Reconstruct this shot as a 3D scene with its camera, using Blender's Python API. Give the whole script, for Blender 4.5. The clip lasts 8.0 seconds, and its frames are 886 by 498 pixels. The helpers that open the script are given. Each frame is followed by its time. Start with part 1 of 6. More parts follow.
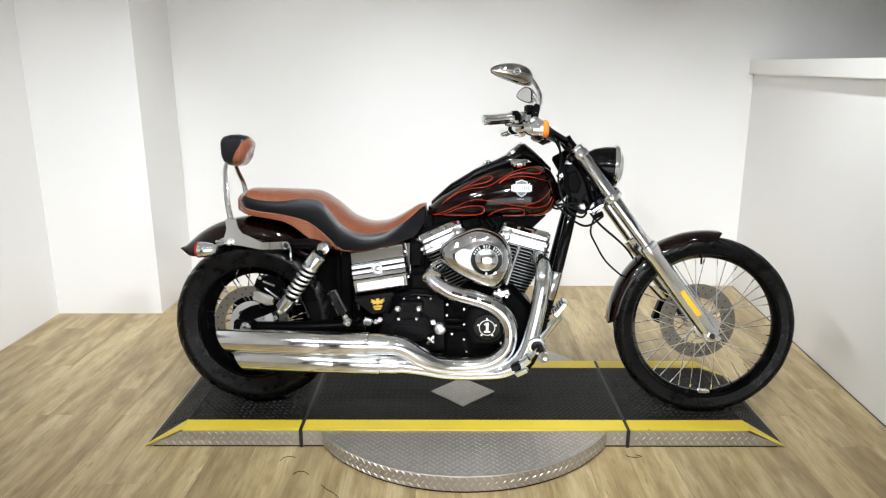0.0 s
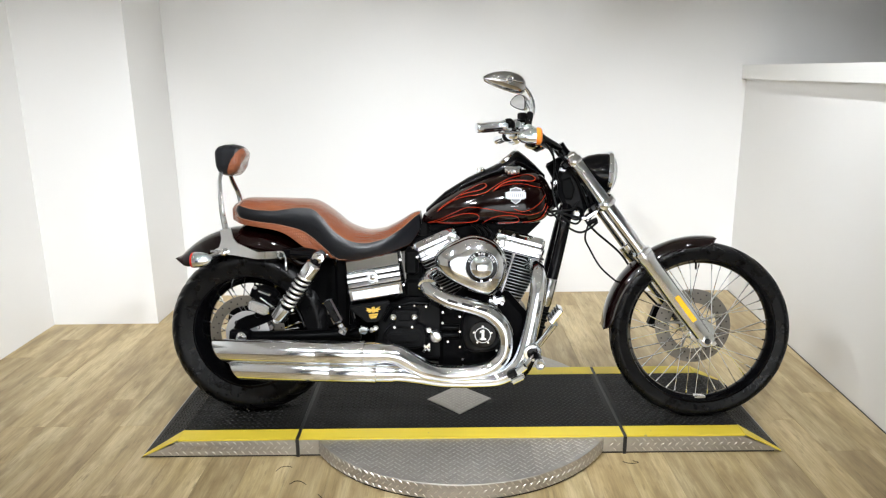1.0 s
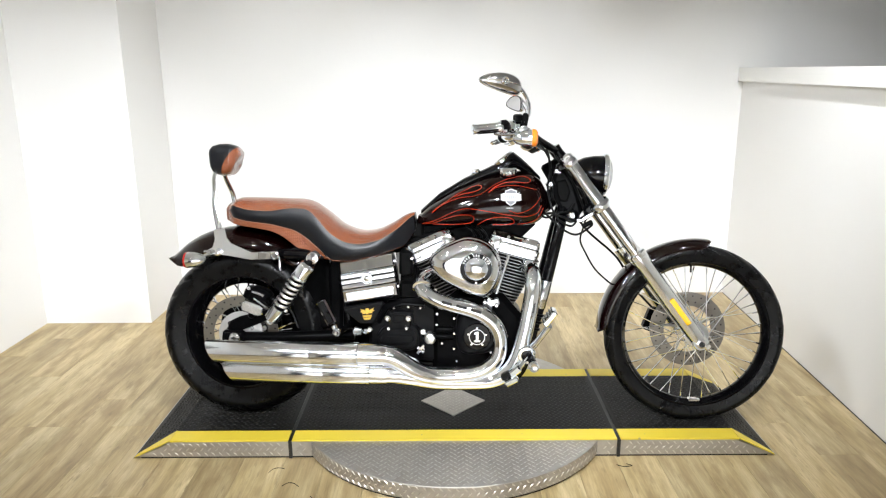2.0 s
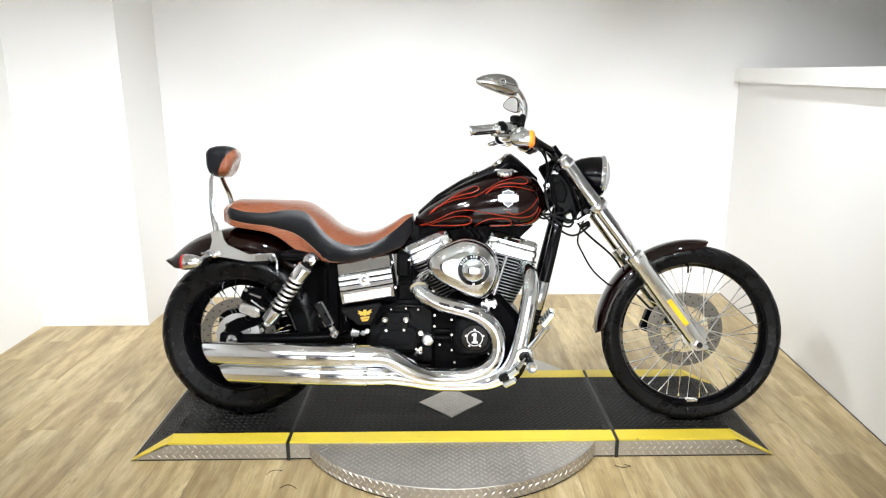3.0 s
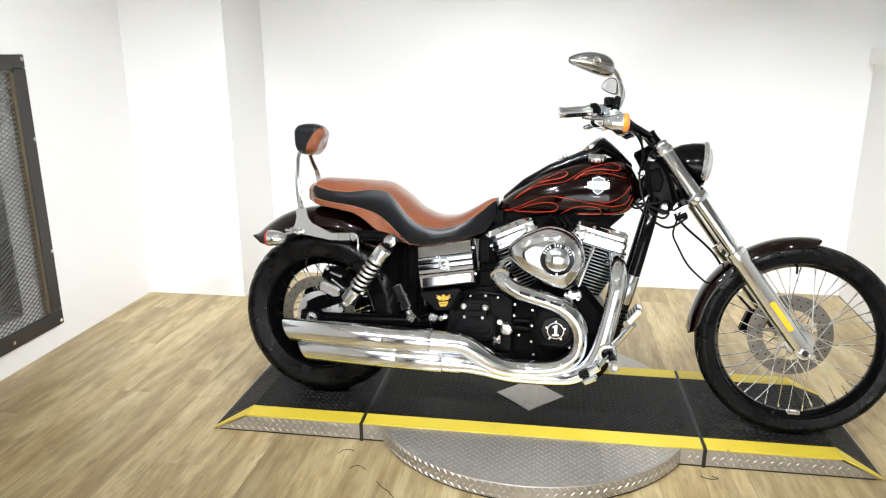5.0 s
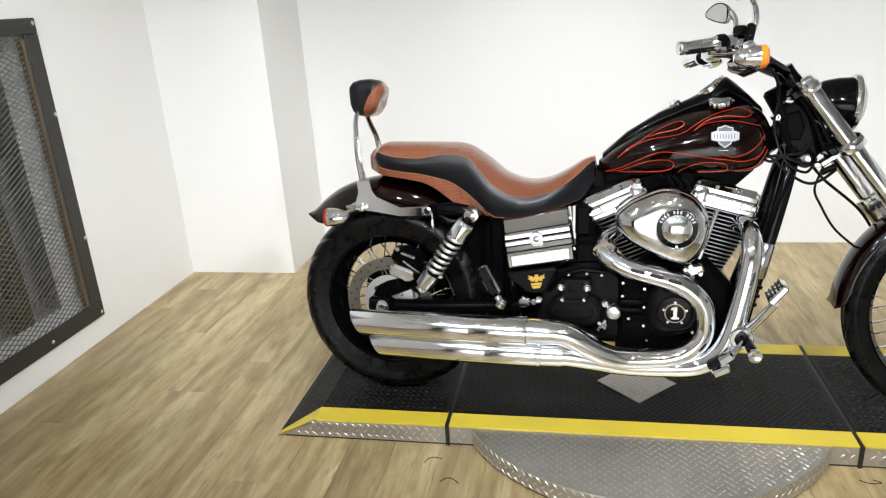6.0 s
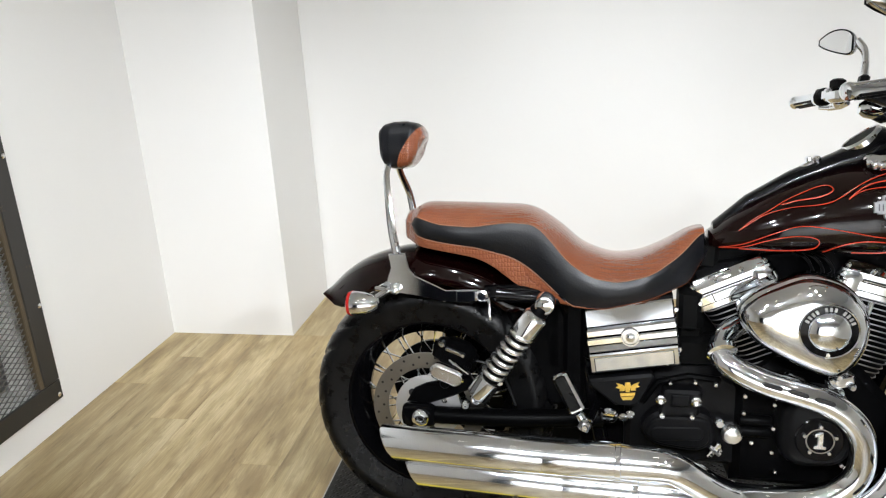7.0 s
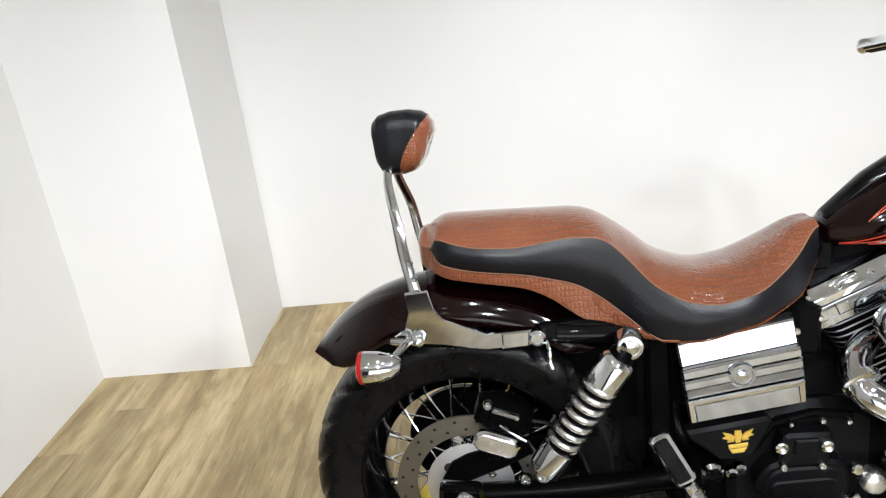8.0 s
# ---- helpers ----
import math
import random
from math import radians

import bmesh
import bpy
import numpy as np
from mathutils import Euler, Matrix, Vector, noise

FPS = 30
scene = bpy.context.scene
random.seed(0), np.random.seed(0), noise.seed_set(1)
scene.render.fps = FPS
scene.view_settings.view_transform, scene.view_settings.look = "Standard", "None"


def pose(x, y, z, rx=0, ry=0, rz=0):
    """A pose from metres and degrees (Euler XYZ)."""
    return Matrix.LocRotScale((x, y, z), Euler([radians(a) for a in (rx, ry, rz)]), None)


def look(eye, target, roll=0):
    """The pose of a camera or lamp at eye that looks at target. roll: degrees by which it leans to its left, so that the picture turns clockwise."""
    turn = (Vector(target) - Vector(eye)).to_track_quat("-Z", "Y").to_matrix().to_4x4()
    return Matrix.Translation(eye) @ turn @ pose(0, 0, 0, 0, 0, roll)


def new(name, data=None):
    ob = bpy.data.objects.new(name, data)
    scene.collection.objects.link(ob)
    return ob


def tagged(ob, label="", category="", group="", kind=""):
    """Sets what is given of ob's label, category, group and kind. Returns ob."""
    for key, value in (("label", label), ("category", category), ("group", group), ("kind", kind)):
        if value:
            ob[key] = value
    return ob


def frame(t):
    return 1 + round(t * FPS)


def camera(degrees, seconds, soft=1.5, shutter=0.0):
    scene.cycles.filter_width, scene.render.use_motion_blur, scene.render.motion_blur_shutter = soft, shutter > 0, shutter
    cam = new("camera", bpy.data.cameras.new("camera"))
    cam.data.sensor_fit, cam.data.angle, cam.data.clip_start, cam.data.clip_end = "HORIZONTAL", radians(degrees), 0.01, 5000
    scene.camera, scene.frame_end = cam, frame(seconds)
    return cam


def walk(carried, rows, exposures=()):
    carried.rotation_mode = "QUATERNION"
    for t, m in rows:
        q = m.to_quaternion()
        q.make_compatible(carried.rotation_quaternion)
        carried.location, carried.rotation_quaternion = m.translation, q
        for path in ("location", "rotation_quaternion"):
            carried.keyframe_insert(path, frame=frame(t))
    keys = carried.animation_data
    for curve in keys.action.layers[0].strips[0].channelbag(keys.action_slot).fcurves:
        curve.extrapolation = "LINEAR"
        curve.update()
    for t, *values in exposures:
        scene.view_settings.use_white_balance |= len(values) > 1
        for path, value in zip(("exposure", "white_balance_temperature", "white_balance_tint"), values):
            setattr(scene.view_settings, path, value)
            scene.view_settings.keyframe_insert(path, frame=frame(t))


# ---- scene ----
cam = camera(64.0, 8.0, soft=1.2)
PATH = [
    (0, (-0.054, -2.676, 1.364), (-0.072, -0.74, 0.86), -0.2),
    (0.5, (-0.051, -2.676, 1.381), (-0.077, -0.737, 0.889), -0.5),
    (1, (-0.047, -2.678, 1.371), (-0.056, -0.739, 0.884), -0.7),
    (1.5, (-0.043, -2.667, 1.378), (-0.046, -0.728, 0.887), -0.3),
    (3, (-0.04, -2.667, 1.374), (-0.032, -0.726, 0.89), -0.4),
    (3.5, (-0.041, -2.662, 1.375), (-0.035, -0.721, 0.892), -0.4),
    (4, (-0.031, -2.651, 1.382), (-0.011, -0.71, 0.9), -0.1),
    (4.5, (-0.013, -2.638, 1.367), (-0.006, -0.705, 0.853), -1.7),
    (5, (0.039, -2.575, 1.366), (-0.247, -0.669, 0.833), -0.1),
    (5.2, (0.028, -2.546, 1.38), (-0.417, -0.68, 0.812), -1.3),
    (6.3, (-0.284, -2.031, 1.333), (-0.64, -0.182, 0.659), -4.1),
    (6.5, (-0.323, -1.917, 1.336), (-0.728, -0.045, 0.761), -3.3),
    (7, (-0.479, -1.677, 1.352), (-0.81, 0.195, 0.73), -2.9),
    (7.5, (-0.696, -1.489, 1.355), (-0.883, 0.409, 0.754), -7.2),
    (8, (-0.744, -1.224, 1.338), (-0.870, 0.625, 0.613), -6.5),
]
walk(cam, [(t, look(eye, target, roll)) for t, eye, target, roll in PATH],
     exposures=[(0.0, 0.02), (0.7, 0.04), (1.5, 0.20), (3.0, 0.42), (4.6, 0.40), (5.2, 0.28), (6.3, -0.06), (8.0, -0.04)])

# ---- light and exposure ----
world = bpy.data.worlds.new("world")
scene.world = world
world.use_nodes = True
world.node_tree.nodes["Background"].inputs[0].default_value = (0.8, 0.85, 1.0, 1)
world.node_tree.nodes["Background"].inputs[1].default_value = 0.02
LAMP_WATTS, LAMP_SPREAD = 5.75, 58
# track spotlights: place on the ceiling, what each is aimed at and its share of the power
LAMPS = [((-1.75, -0.9), (-1.95, 1.1, 0.2), 0.5), ((-1.25, -1.35), (1.6, 1.0, 0.5), 0.7), ((-0.75, -1.0), (-0.7, 1.66, 0.4), 1), ((-0.3, -1.4), (-2.29, 0.5, 0.4), 0.8),
         ((0.2, -0.55), (0.3, 1.66, 0.55), 1), ((0.6, -1.35), (-1.6, 1.45, 0.5), 1.05), ((1.05, -0.95), (1.72, 1.2, 0.4), 1.35),
         ((-1.5, -2.35), (1.0, 0.3, 0.3), 0.5), ((-0.6, -2.6), (-0.5, -0.2, 0.1), 1.2), ((0.35, -2.35), (0.4, -0.2, 0.1), 1.25), ((1.05, -2.5), (-2.2, -0.2, 0.5), 0.9),
         # three unseen lamps added to brighten the near wall that the chrome reflects
         ((-1.5, -3.55), (-0.9, -4.7, 0.7), 4.0), ((-0.4, -3.5), (0.0, -4.7, 0.9), 4.5), ((0.7, -3.55), (1.0, -4.7, 0.7), 4.5)]
CEILING = 2.75


# ---- materials ----
def mat(name, color, rough=0.5, metal=0.0, coat=0.0, spec=0.5):
    m = bpy.data.materials.new(name)
    m.use_nodes = True
    b = m.node_tree.nodes["Principled BSDF"]
    b.inputs["Base Color"].default_value = (*color, 1)
    b.inputs["Roughness"].default_value = rough
    b.inputs["Metallic"].default_value = metal
    b.inputs["Coat Weight"].default_value = coat
    b.inputs["Coat Roughness"].default_value = 0.04
    b.inputs["Specular IOR Level"].default_value = spec
    return m


def node(m, kind, **kw):
    n = m.node_tree.nodes.new(kind)
    for k, v in kw.items():
        n.inputs[k].default_value = v
    return n


def link(m, a, b):
    m.node_tree.links.new(a, b)


def coords(m, scale=(1, 1, 1)):
    tc = node(m, "ShaderNodeTexCoord")
    mp = node(m, "ShaderNodeMapping")
    mp.inputs["Scale"].default_value = scale
    link(m, tc.outputs["Object"], mp.inputs["Vector"])
    return mp.outputs["Vector"]


def noise_tex(m, vec, scale, detail=4.0, rough=0.55):
    n = node(m, "ShaderNodeTexNoise", Scale=scale, Detail=detail, Roughness=rough)
    link(m, vec, n.inputs["Vector"])
    return n.outputs["Fac"]


def ramp(m, fac, stops):
    r = node(m, "ShaderNodeValToRGB")
    el = r.color_ramp.elements
    while len(el) < len(stops):
        el.new(0.5)
    for e, (p, c) in zip(el, stops):
        e.position, e.color = p, (*c, 1)
    link(m, fac, r.inputs["Fac"])
    return r.outputs["Color"]


def span(m, fac, lo, hi):
    r = node(m, "ShaderNodeMapRange")
    r.inputs["To Min"].default_value, r.inputs["To Max"].default_value = lo, hi
    link(m, fac, r.inputs["Value"])
    return r.outputs["Result"]


def mix(m, fac, a, b, kind="MIX"):
    n = m.node_tree.nodes.new("ShaderNodeMix")
    n.data_type, n.blend_type = "RGBA", kind
    if isinstance(fac, float):
        n.inputs[0].default_value = fac
    else:
        link(m, fac, n.inputs[0])
    for i, v in ((6, a), (7, b)):
        if isinstance(v, tuple):
            n.inputs[i].default_value = (*v, 1)
        else:
            link(m, v, n.inputs[i])
    return n.outputs[2]


def surface(m, color=None, rough=None, height=None, strength=0.2, distance=0.002):
    b = m.node_tree.nodes["Principled BSDF"]
    if color is not None:
        link(m, color, b.inputs["Base Color"])
    if rough is not None:
        link(m, rough, b.inputs["Roughness"])
    if height is not None:
        bump = node(m, "ShaderNodeBump", Strength=strength, Distance=distance)
        link(m, height, bump.inputs["Height"])
        link(m, bump.outputs["Normal"], b.inputs["Normal"])
    return m


def grain(name, color, rough, metal=0.0, coat=0.0, scale=60.0, vary=0.25, bump=0.1, smear=0.08, spec=0.5):
    """A plain material with fine grain, blotches and smears."""
    m = mat(name, color, rough, metal, coat, spec)
    v = coords(m)
    fine, broad = noise_tex(m, v, scale), noise_tex(m, v, scale * 0.09, 5)
    dark = tuple(c * (1 - vary) for c in color)
    lite = tuple(min(1, c * (1 + vary * 0.6)) for c in color)
    c = mix(m, fine, dark, lite)
    c2 = mix(m, broad, dark, lite)
    c = mix(m, 0.5, c, c2)
    return surface(m, c, span(m, broad, max(0.02, rough - smear), rough + smear), fine, bump)


def painted_wall(name, color):
    m = mat(name, color, 0.6)
    v = coords(m)
    roll, blot = noise_tex(m, v, 240, 3), noise_tex(m, v, 1.3, 5)
    c = mix(m, blot, tuple(x * 0.955 for x in color), color)
    scuff = noise_tex(m, coords(m, (1, 1, 2.2)), 5, 6, 0.7)
    c = mix(m, ramp(m, scuff, [(0.0, (0, 0, 0)), (0.68, (0, 0, 0)), (0.82, (0.35, 0.35, 0.35))]), c, tuple(x * 0.86 for x in color))
    return surface(m, c, span(m, blot, 0.5, 0.7), roll, 0.08, 0.001)


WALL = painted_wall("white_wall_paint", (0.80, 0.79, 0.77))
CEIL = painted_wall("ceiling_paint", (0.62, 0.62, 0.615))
DIM = painted_wall("off_white_wall_paint", (0.80, 0.795, 0.785))
TRIM = painted_wall("white_trim_paint", (0.82, 0.81, 0.78))
REFLECTED_DARK = painted_wall("dark_reflection_paint", (0.09, 0.11, 0.16))


def plank_material():
    m = mat("oak_vinyl_plank", (0.4, 0.3, 0.18), 0.42)
    info = node(m, "ShaderNodeObjectInfo")
    tc = node(m, "ShaderNodeTexCoord")
    shift = node(m, "ShaderNodeVectorMath")
    shift.operation = "SCALE"
    comb = node(m, "ShaderNodeCombineXYZ")
    for i in range(3):
        link(m, info.outputs["Random"], comb.inputs[i])
    link(m, comb.outputs[0], shift.inputs[0])
    shift.inputs["Scale"].default_value = 37.0
    add = node(m, "ShaderNodeVectorMath")
    link(m, tc.outputs["Object"], add.inputs[0])
    link(m, shift.outputs[0], add.inputs[1])

    def stretched(s):
        mp = node(m, "ShaderNodeMapping")
        mp.inputs["Scale"].default_value = s
        link(m, add.outputs[0], mp.inputs["Vector"])
        return mp.outputs["Vector"]
    streak = noise_tex(m, stretched((9, 1.1, 1)), 1.6, 6, 0.62)
    fine = noise_tex(m, stretched((60, 2.5, 1)), 3.0, 4, 0.6)
    knot = noise_tex(m, stretched((4, 1.8, 1)), 3.5, 3, 0.5)
    base = ramp(m, streak, [(0.28, (0.235, 0.165, 0.075)), (0.46, (0.45, 0.345, 0.175)), (0.66, (0.64, 0.525, 0.31))])
    base = mix(m, ramp(m, fine, [(0.35, (0, 0, 0)), (0.7, (1, 1, 1))]), mix(m, 0.7, (0.14, 0.10, 0.052), base), base)
    tone = ramp(m, info.outputs["Random"], [(0.0, (0.78, 0.76, 0.73)), (0.3, (0.97, 0.97, 0.95)), (0.55, (1.05, 1.03, 0.98)), (0.8, (0.93, 0.89, 0.83)), (1.0, (0.84, 0.82, 0.79))])
    base = mix(m, 1.0, base, tone, "MULTIPLY")
    base = mix(m, ramp(m, knot, [(0.0, (0, 0, 0)), (0.7, (0, 0, 0)), (0.8, (0.55, 0.55, 0.55))]), base, (0.07, 0.05, 0.03))
    patch = noise_tex(m, stretched((6, 1.5, 1)), 2.6, 5, 0.62)
    base = mix(m, ramp(m, patch, [(0.0, (0, 0, 0)), (0.50, (0, 0, 0)), (0.66, (0.62, 0.62, 0.62))]), base, (0.23, 0.155, 0.068))
    fleck = noise_tex(m, stretched((16, 2.0, 1)), 4.0, 4, 0.6)
    base = mix(m, ramp(m, fleck, [(0.0, (0, 0, 0)), (0.6, (0, 0, 0)), (0.7, (0.5, 0.5, 0.5))]), base, (0.16, 0.11, 0.05))
    return surface(m, base, span(m, streak, 0.34, 0.5), fine, 0.06, 0.001)


PLANK = plank_material()
GROUT = grain("dark_subfloor", (0.06, 0.05, 0.04), 0.8)


def chrome_material(name, color, rough):
    m = mat(name, color, rough, 1.0)
    v = coords(m)
    blot = noise_tex(m, v, 14, 5, 0.6)
    return surface(m, None, span(m, blot, rough * 0.6, rough * 1.9), noise_tex(m, v, 9, 2), 0.012, 0.002)


CHROME = chrome_material("chrome", (0.865, 0.90, 0.945), 0.04)
MUFFLER_CHROME = chrome_material("brushed_muffler_chrome", (0.86, 0.89, 0.93), 0.11)
DARK_CHROME = chrome_material("shaded_chrome", (0.67, 0.70, 0.74), 0.08)
ALU = grain("polished_aluminium", (0.36, 0.36, 0.36), 0.3, 1.0, scale=45, vary=0.12, bump=0.05)
BRIGHT_ALU = grain("cast_aluminium", (0.62, 0.62, 0.62), 0.38, 0.85, scale=45, vary=0.08, bump=0.05)
STEEL = grain("brake_disc_steel", (0.25, 0.235, 0.21), 0.36, 1.0, scale=90, vary=0.15, bump=0.05)
FORK_ALU = grain("brushed_fork_aluminium", (0.80, 0.82, 0.84), 0.22, 1.0, scale=70, vary=0.1, bump=0.05)
BLACK_PAINT = grain("gloss_black_paint", (0.002, 0.002, 0.0024), 0.08, 0.0, 0.12, scale=30, vary=0.3, bump=0.01, smear=0.03, spec=0.16)
BLACK_COAT = grain("black_powder_coat", (0.0016, 0.0016, 0.0018), 0.34, 0.0, 0.0, scale=160, vary=0.35, bump=0.15, spec=0.035)
SATIN_BLACK = grain("satin_black_casting", (0.0036, 0.0036, 0.004), 0.38, scale=160, vary=0.3, bump=0.12, spec=0.12)
BLACK_PLASTIC = grain("black_plastic", (0.003, 0.003, 0.003), 0.40, scale=110, vary=0.3, bump=0.12, spec=0.045)


def rubber_material():
    m = mat("tyre_rubber", (0.004, 0.004, 0.0042), 0.3, spec=0.20)
    v = coords(m)
    scuff, fine = noise_tex(m, v, 22, 6, 0.7), noise_tex(m, v, 130, 3)
    c = ramp(m, scuff, [(0.3, (0.0018, 0.0018, 0.002)), (0.6, (0.003, 0.003, 0.0032)), (0.8, (0.010, 0.0097, 0.0093))])
    return surface(m, c, ramp(m, scuff, [(0.35, (0.16, 0.16, 0.16)), (0.65, (0.5, 0.5, 0.5))]), mix(m, 0.5, scuff, fine), 0.5, 0.003)


RUBBER = rubber_material()
CABLE = grain("black_cable", (0.004, 0.004, 0.004), 0.35, scale=90, spec=0.15)
LEATHER = grain("black_leather", (0.0055, 0.006, 0.0075), 0.31, scale=240, vary=0.35, bump=0.22, spec=0.34)
AMBER = mat("amber_plastic", (0.95, 0.26, 0.02), 0.12, 0.0, 0.25)
RED_LENS = mat("red_plastic", (0.38, 0.012, 0.01), 0.12, 0.0, 0.25)
REFLECTOR = grain("yellow_reflector", (0.95, 0.52, 0.02), 0.18, 0.0, 0.6, scale=300, vary=0.2, bump=0.3)
GOLD = grain("gold_emblem", (0.80, 0.52, 0.10), 0.3, 0.6, scale=120, vary=0.25)
RED_LINE = grain("red_flame_paint", (0.40, 0.028, 0.010), 0.2, 0.0, 0.6, scale=60, vary=0.25, bump=0.01, smear=0.05)
THREAD = grain("tan_thread", (0.22, 0.10, 0.05), 0.7, scale=200)
BADGE = grain("silver_badge_enamel", (0.25, 0.25, 0.26), 0.42, 0.9, 0.0, scale=120, vary=0.12)
BADGE_GREY = grain("grey_badge_fill", (0.07, 0.07, 0.075), 0.4, 0.6, scale=120, vary=0.2)
FIN = grain("machined_fin_edge", (0.40, 0.40, 0.41), 0.33, 1.0, scale=90, vary=0.2)
# chrome in a darker colour that stands in for dark reflections
DARKENED_CHROME = chrome_material("darkened_chrome", (0.50, 0.51, 0.53), 0.06)
BOLT = chrome_material("bolt_chrome", (0.86, 0.86, 0.86), 0.14)
MIRROR = mat("mirror_glass", (0.86, 0.87, 0.88), 0.02, 1.0)


def maroon_material():
    m = mat("black_cherry_paint", (0.02, 0.004, 0.004), 0.12, 0.0, 0.6, 0.15)
    v = coords(m)
    flake, cloud = noise_tex(m, v, 900, 2), noise_tex(m, v, 7, 4)
    c = mix(m, cloud, (0.0012, 0.0004, 0.0004), (0.0042, 0.0007, 0.0006))
    c = mix(m, ramp(m, flake, [(0.0, (0, 0, 0)), (0.58, (0, 0, 0)), (0.8, (0.3, 0.3, 0.3))]), c, (0.022, 0.003, 0.0026))
    return surface(m, c, span(m, cloud, 0.06, 0.11))


MAROON = maroon_material()


def croc_material():
    m = mat("brown_crocodile_leather", (0.24, 0.07, 0.025), 0.33, 0.0, 0.8)
    v = coords(m)
    warp = node(m, "ShaderNodeVectorMath")
    push = node(m, "ShaderNodeTexNoise", Scale=9.0, Detail=2.0)
    link(m, v, push.inputs["Vector"])
    warp.operation = "MULTIPLY_ADD"
    link(m, push.outputs["Color"], warp.inputs[0])
    warp.inputs[1].default_value = (0.02, 0.03, 0.02)
    link(m, v, warp.inputs[2])

    def scales(size, rand):
        mp = node(m, "ShaderNodeMapping")
        mp.inputs["Scale"].default_value = size
        link(m, warp.outputs[0], mp.inputs["Vector"])
        cells = node(m, "ShaderNodeTexVoronoi", Scale=1.0, Randomness=rand)
        cells.feature = "DISTANCE_TO_EDGE"
        link(m, mp.outputs["Vector"], cells.inputs["Vector"])
        return ramp(m, cells.outputs["Distance"], [(0.0, (0, 0, 0)), (0.09, (0.75, 0.75, 0.75)), (0.3, (1, 1, 1))])
    big, small = scales((125, 76, 95), 0.22), scales((205, 125, 150), 0.45)
    pick = ramp(m, noise_tex(m, v, 6, 2), [(0.46, (0, 0, 0)), (0.60, (1, 1, 1))])
    edge = mix(m, pick, big, small)
    tone = ramp(m, noise_tex(m, v, 12, 4), [(0.3, (0.19, 0.055, 0.022)), (0.55, (0.225, 0.068, 0.0275)), (0.75, (0.26, 0.085, 0.036))])
    c = mix(m, edge, (0.135, 0.039, 0.016), tone)
    return surface(m, c, span(m, noise_tex(m, v, 40, 3), 0.16, 0.30), edge, 0.42, 0.004)


CROC = croc_material()


def worn_paint(name, color, under, wear):
    m = mat(name, color, 0.45)
    v = coords(m)
    chips = noise_tex(m, v, 26, 8, 0.68)
    dirt = noise_tex(m, v, 4, 5, 0.6)
    c = mix(m, dirt, tuple(x * 0.72 for x in color), color)
    c = mix(m, ramp(m, chips, [(0.0, (0, 0, 0)), (wear, (0, 0, 0)), (wear + 0.06, (1, 1, 1))]), c, under)
    return surface(m, c, span(m, dirt, 0.35, 0.6), chips, 0.1, 0.001)


YELLOW = worn_paint("yellow_safety_paint", (0.79, 0.61, 0.052), (0.33, 0.29, 0.13), 0.66)
PLATE = grain("diamond_plate_aluminium", (0.46, 0.435, 0.395), 0.44, 0.75, scale=35, vary=0.45, bump=0.08, smear=0.14)
LUG = grain("plate_lug_aluminium", (0.60, 0.575, 0.53), 0.36, 0.85, scale=9, vary=0.4, bump=0.05)
MAT_RUBBER = grain("black_ribbed_mat", (0.0045, 0.0043, 0.004), 0.5, scale=22, vary=0.5, bump=0.2, smear=0.14, spec=0.2)
# worn mat rubber, with the lugs' highlights put into a lighter colour
MAT_LUG = grain("worn_lit_mat_lugs", (0.011, 0.0105, 0.0095), 0.36, scale=7, vary=0.7, bump=0.1, smear=0.14, spec=0.4)
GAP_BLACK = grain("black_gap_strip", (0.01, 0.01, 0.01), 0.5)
GRILLE = worn_paint("worn_dark_paint", (0.026, 0.024, 0.021), (0.085, 0.062, 0.036), 0.62)
WIRE = grain("dark_mesh_steel", (0.20, 0.195, 0.185), 0.40, 0.6, scale=120, vary=0.3)
TIMBER = grain("stained_timber", (0.085, 0.062, 0.033), 0.6, scale=30, vary=0.5, bump=0.2)
DUCT = grain("grey_lining_board", (0.42, 0.41, 0.40), 0.7, scale=10, vary=0.2)
LENS = mat("lamp_glass", (0.9, 0.92, 0.94), 0.06, 0.0, 0.5)
LENS.node_tree.nodes["Principled BSDF"].inputs["Transmission Weight"].default_value = 0.55
GLOW = mat("lamp_glow", (1, 1, 1), 0.5)
GLOW.node_tree.nodes["Principled BSDF"].inputs["Emission Color"].default_value = (1.0, 0.97, 0.92, 1)
GLOW.node_tree.nodes["Principled BSDF"].inputs["Emission Strength"].default_value = 12.0


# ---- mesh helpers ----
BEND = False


def fit_to_view(v):
    """Bolted-on motorcycle parts bent to fit the camera's view, sides below the middle line."""
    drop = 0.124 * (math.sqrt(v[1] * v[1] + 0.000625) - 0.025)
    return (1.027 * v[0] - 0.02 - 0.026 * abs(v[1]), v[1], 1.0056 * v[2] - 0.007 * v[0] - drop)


def part(name, geo, material, parent=None, label="", smooth=40):
    verts, faces = geo
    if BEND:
        verts = [fit_to_view(v) for v in verts]
    me = bpy.data.meshes.new(name)
    me.from_pydata([tuple(v) for v in verts], [], faces)
    me.materials.append(material)
    bm = bmesh.new()
    bm.from_mesh(me)
    bmesh.ops.recalc_face_normals(bm, faces=bm.faces)
    bm.to_mesh(me)
    bm.free()
    if smooth:
        me.polygons.foreach_set("use_smooth", [True] * len(me.polygons))
        me.set_sharp_from_angle(angle=radians(smooth))
    ob = new(name, me)
    while parent is not None and parent.parent is not None and parent.parent.parent is not None:
        parent = parent.parent
    if parent is not None:
        ob.parent = parent
    if label:
        ob["label"] = label
    return ob


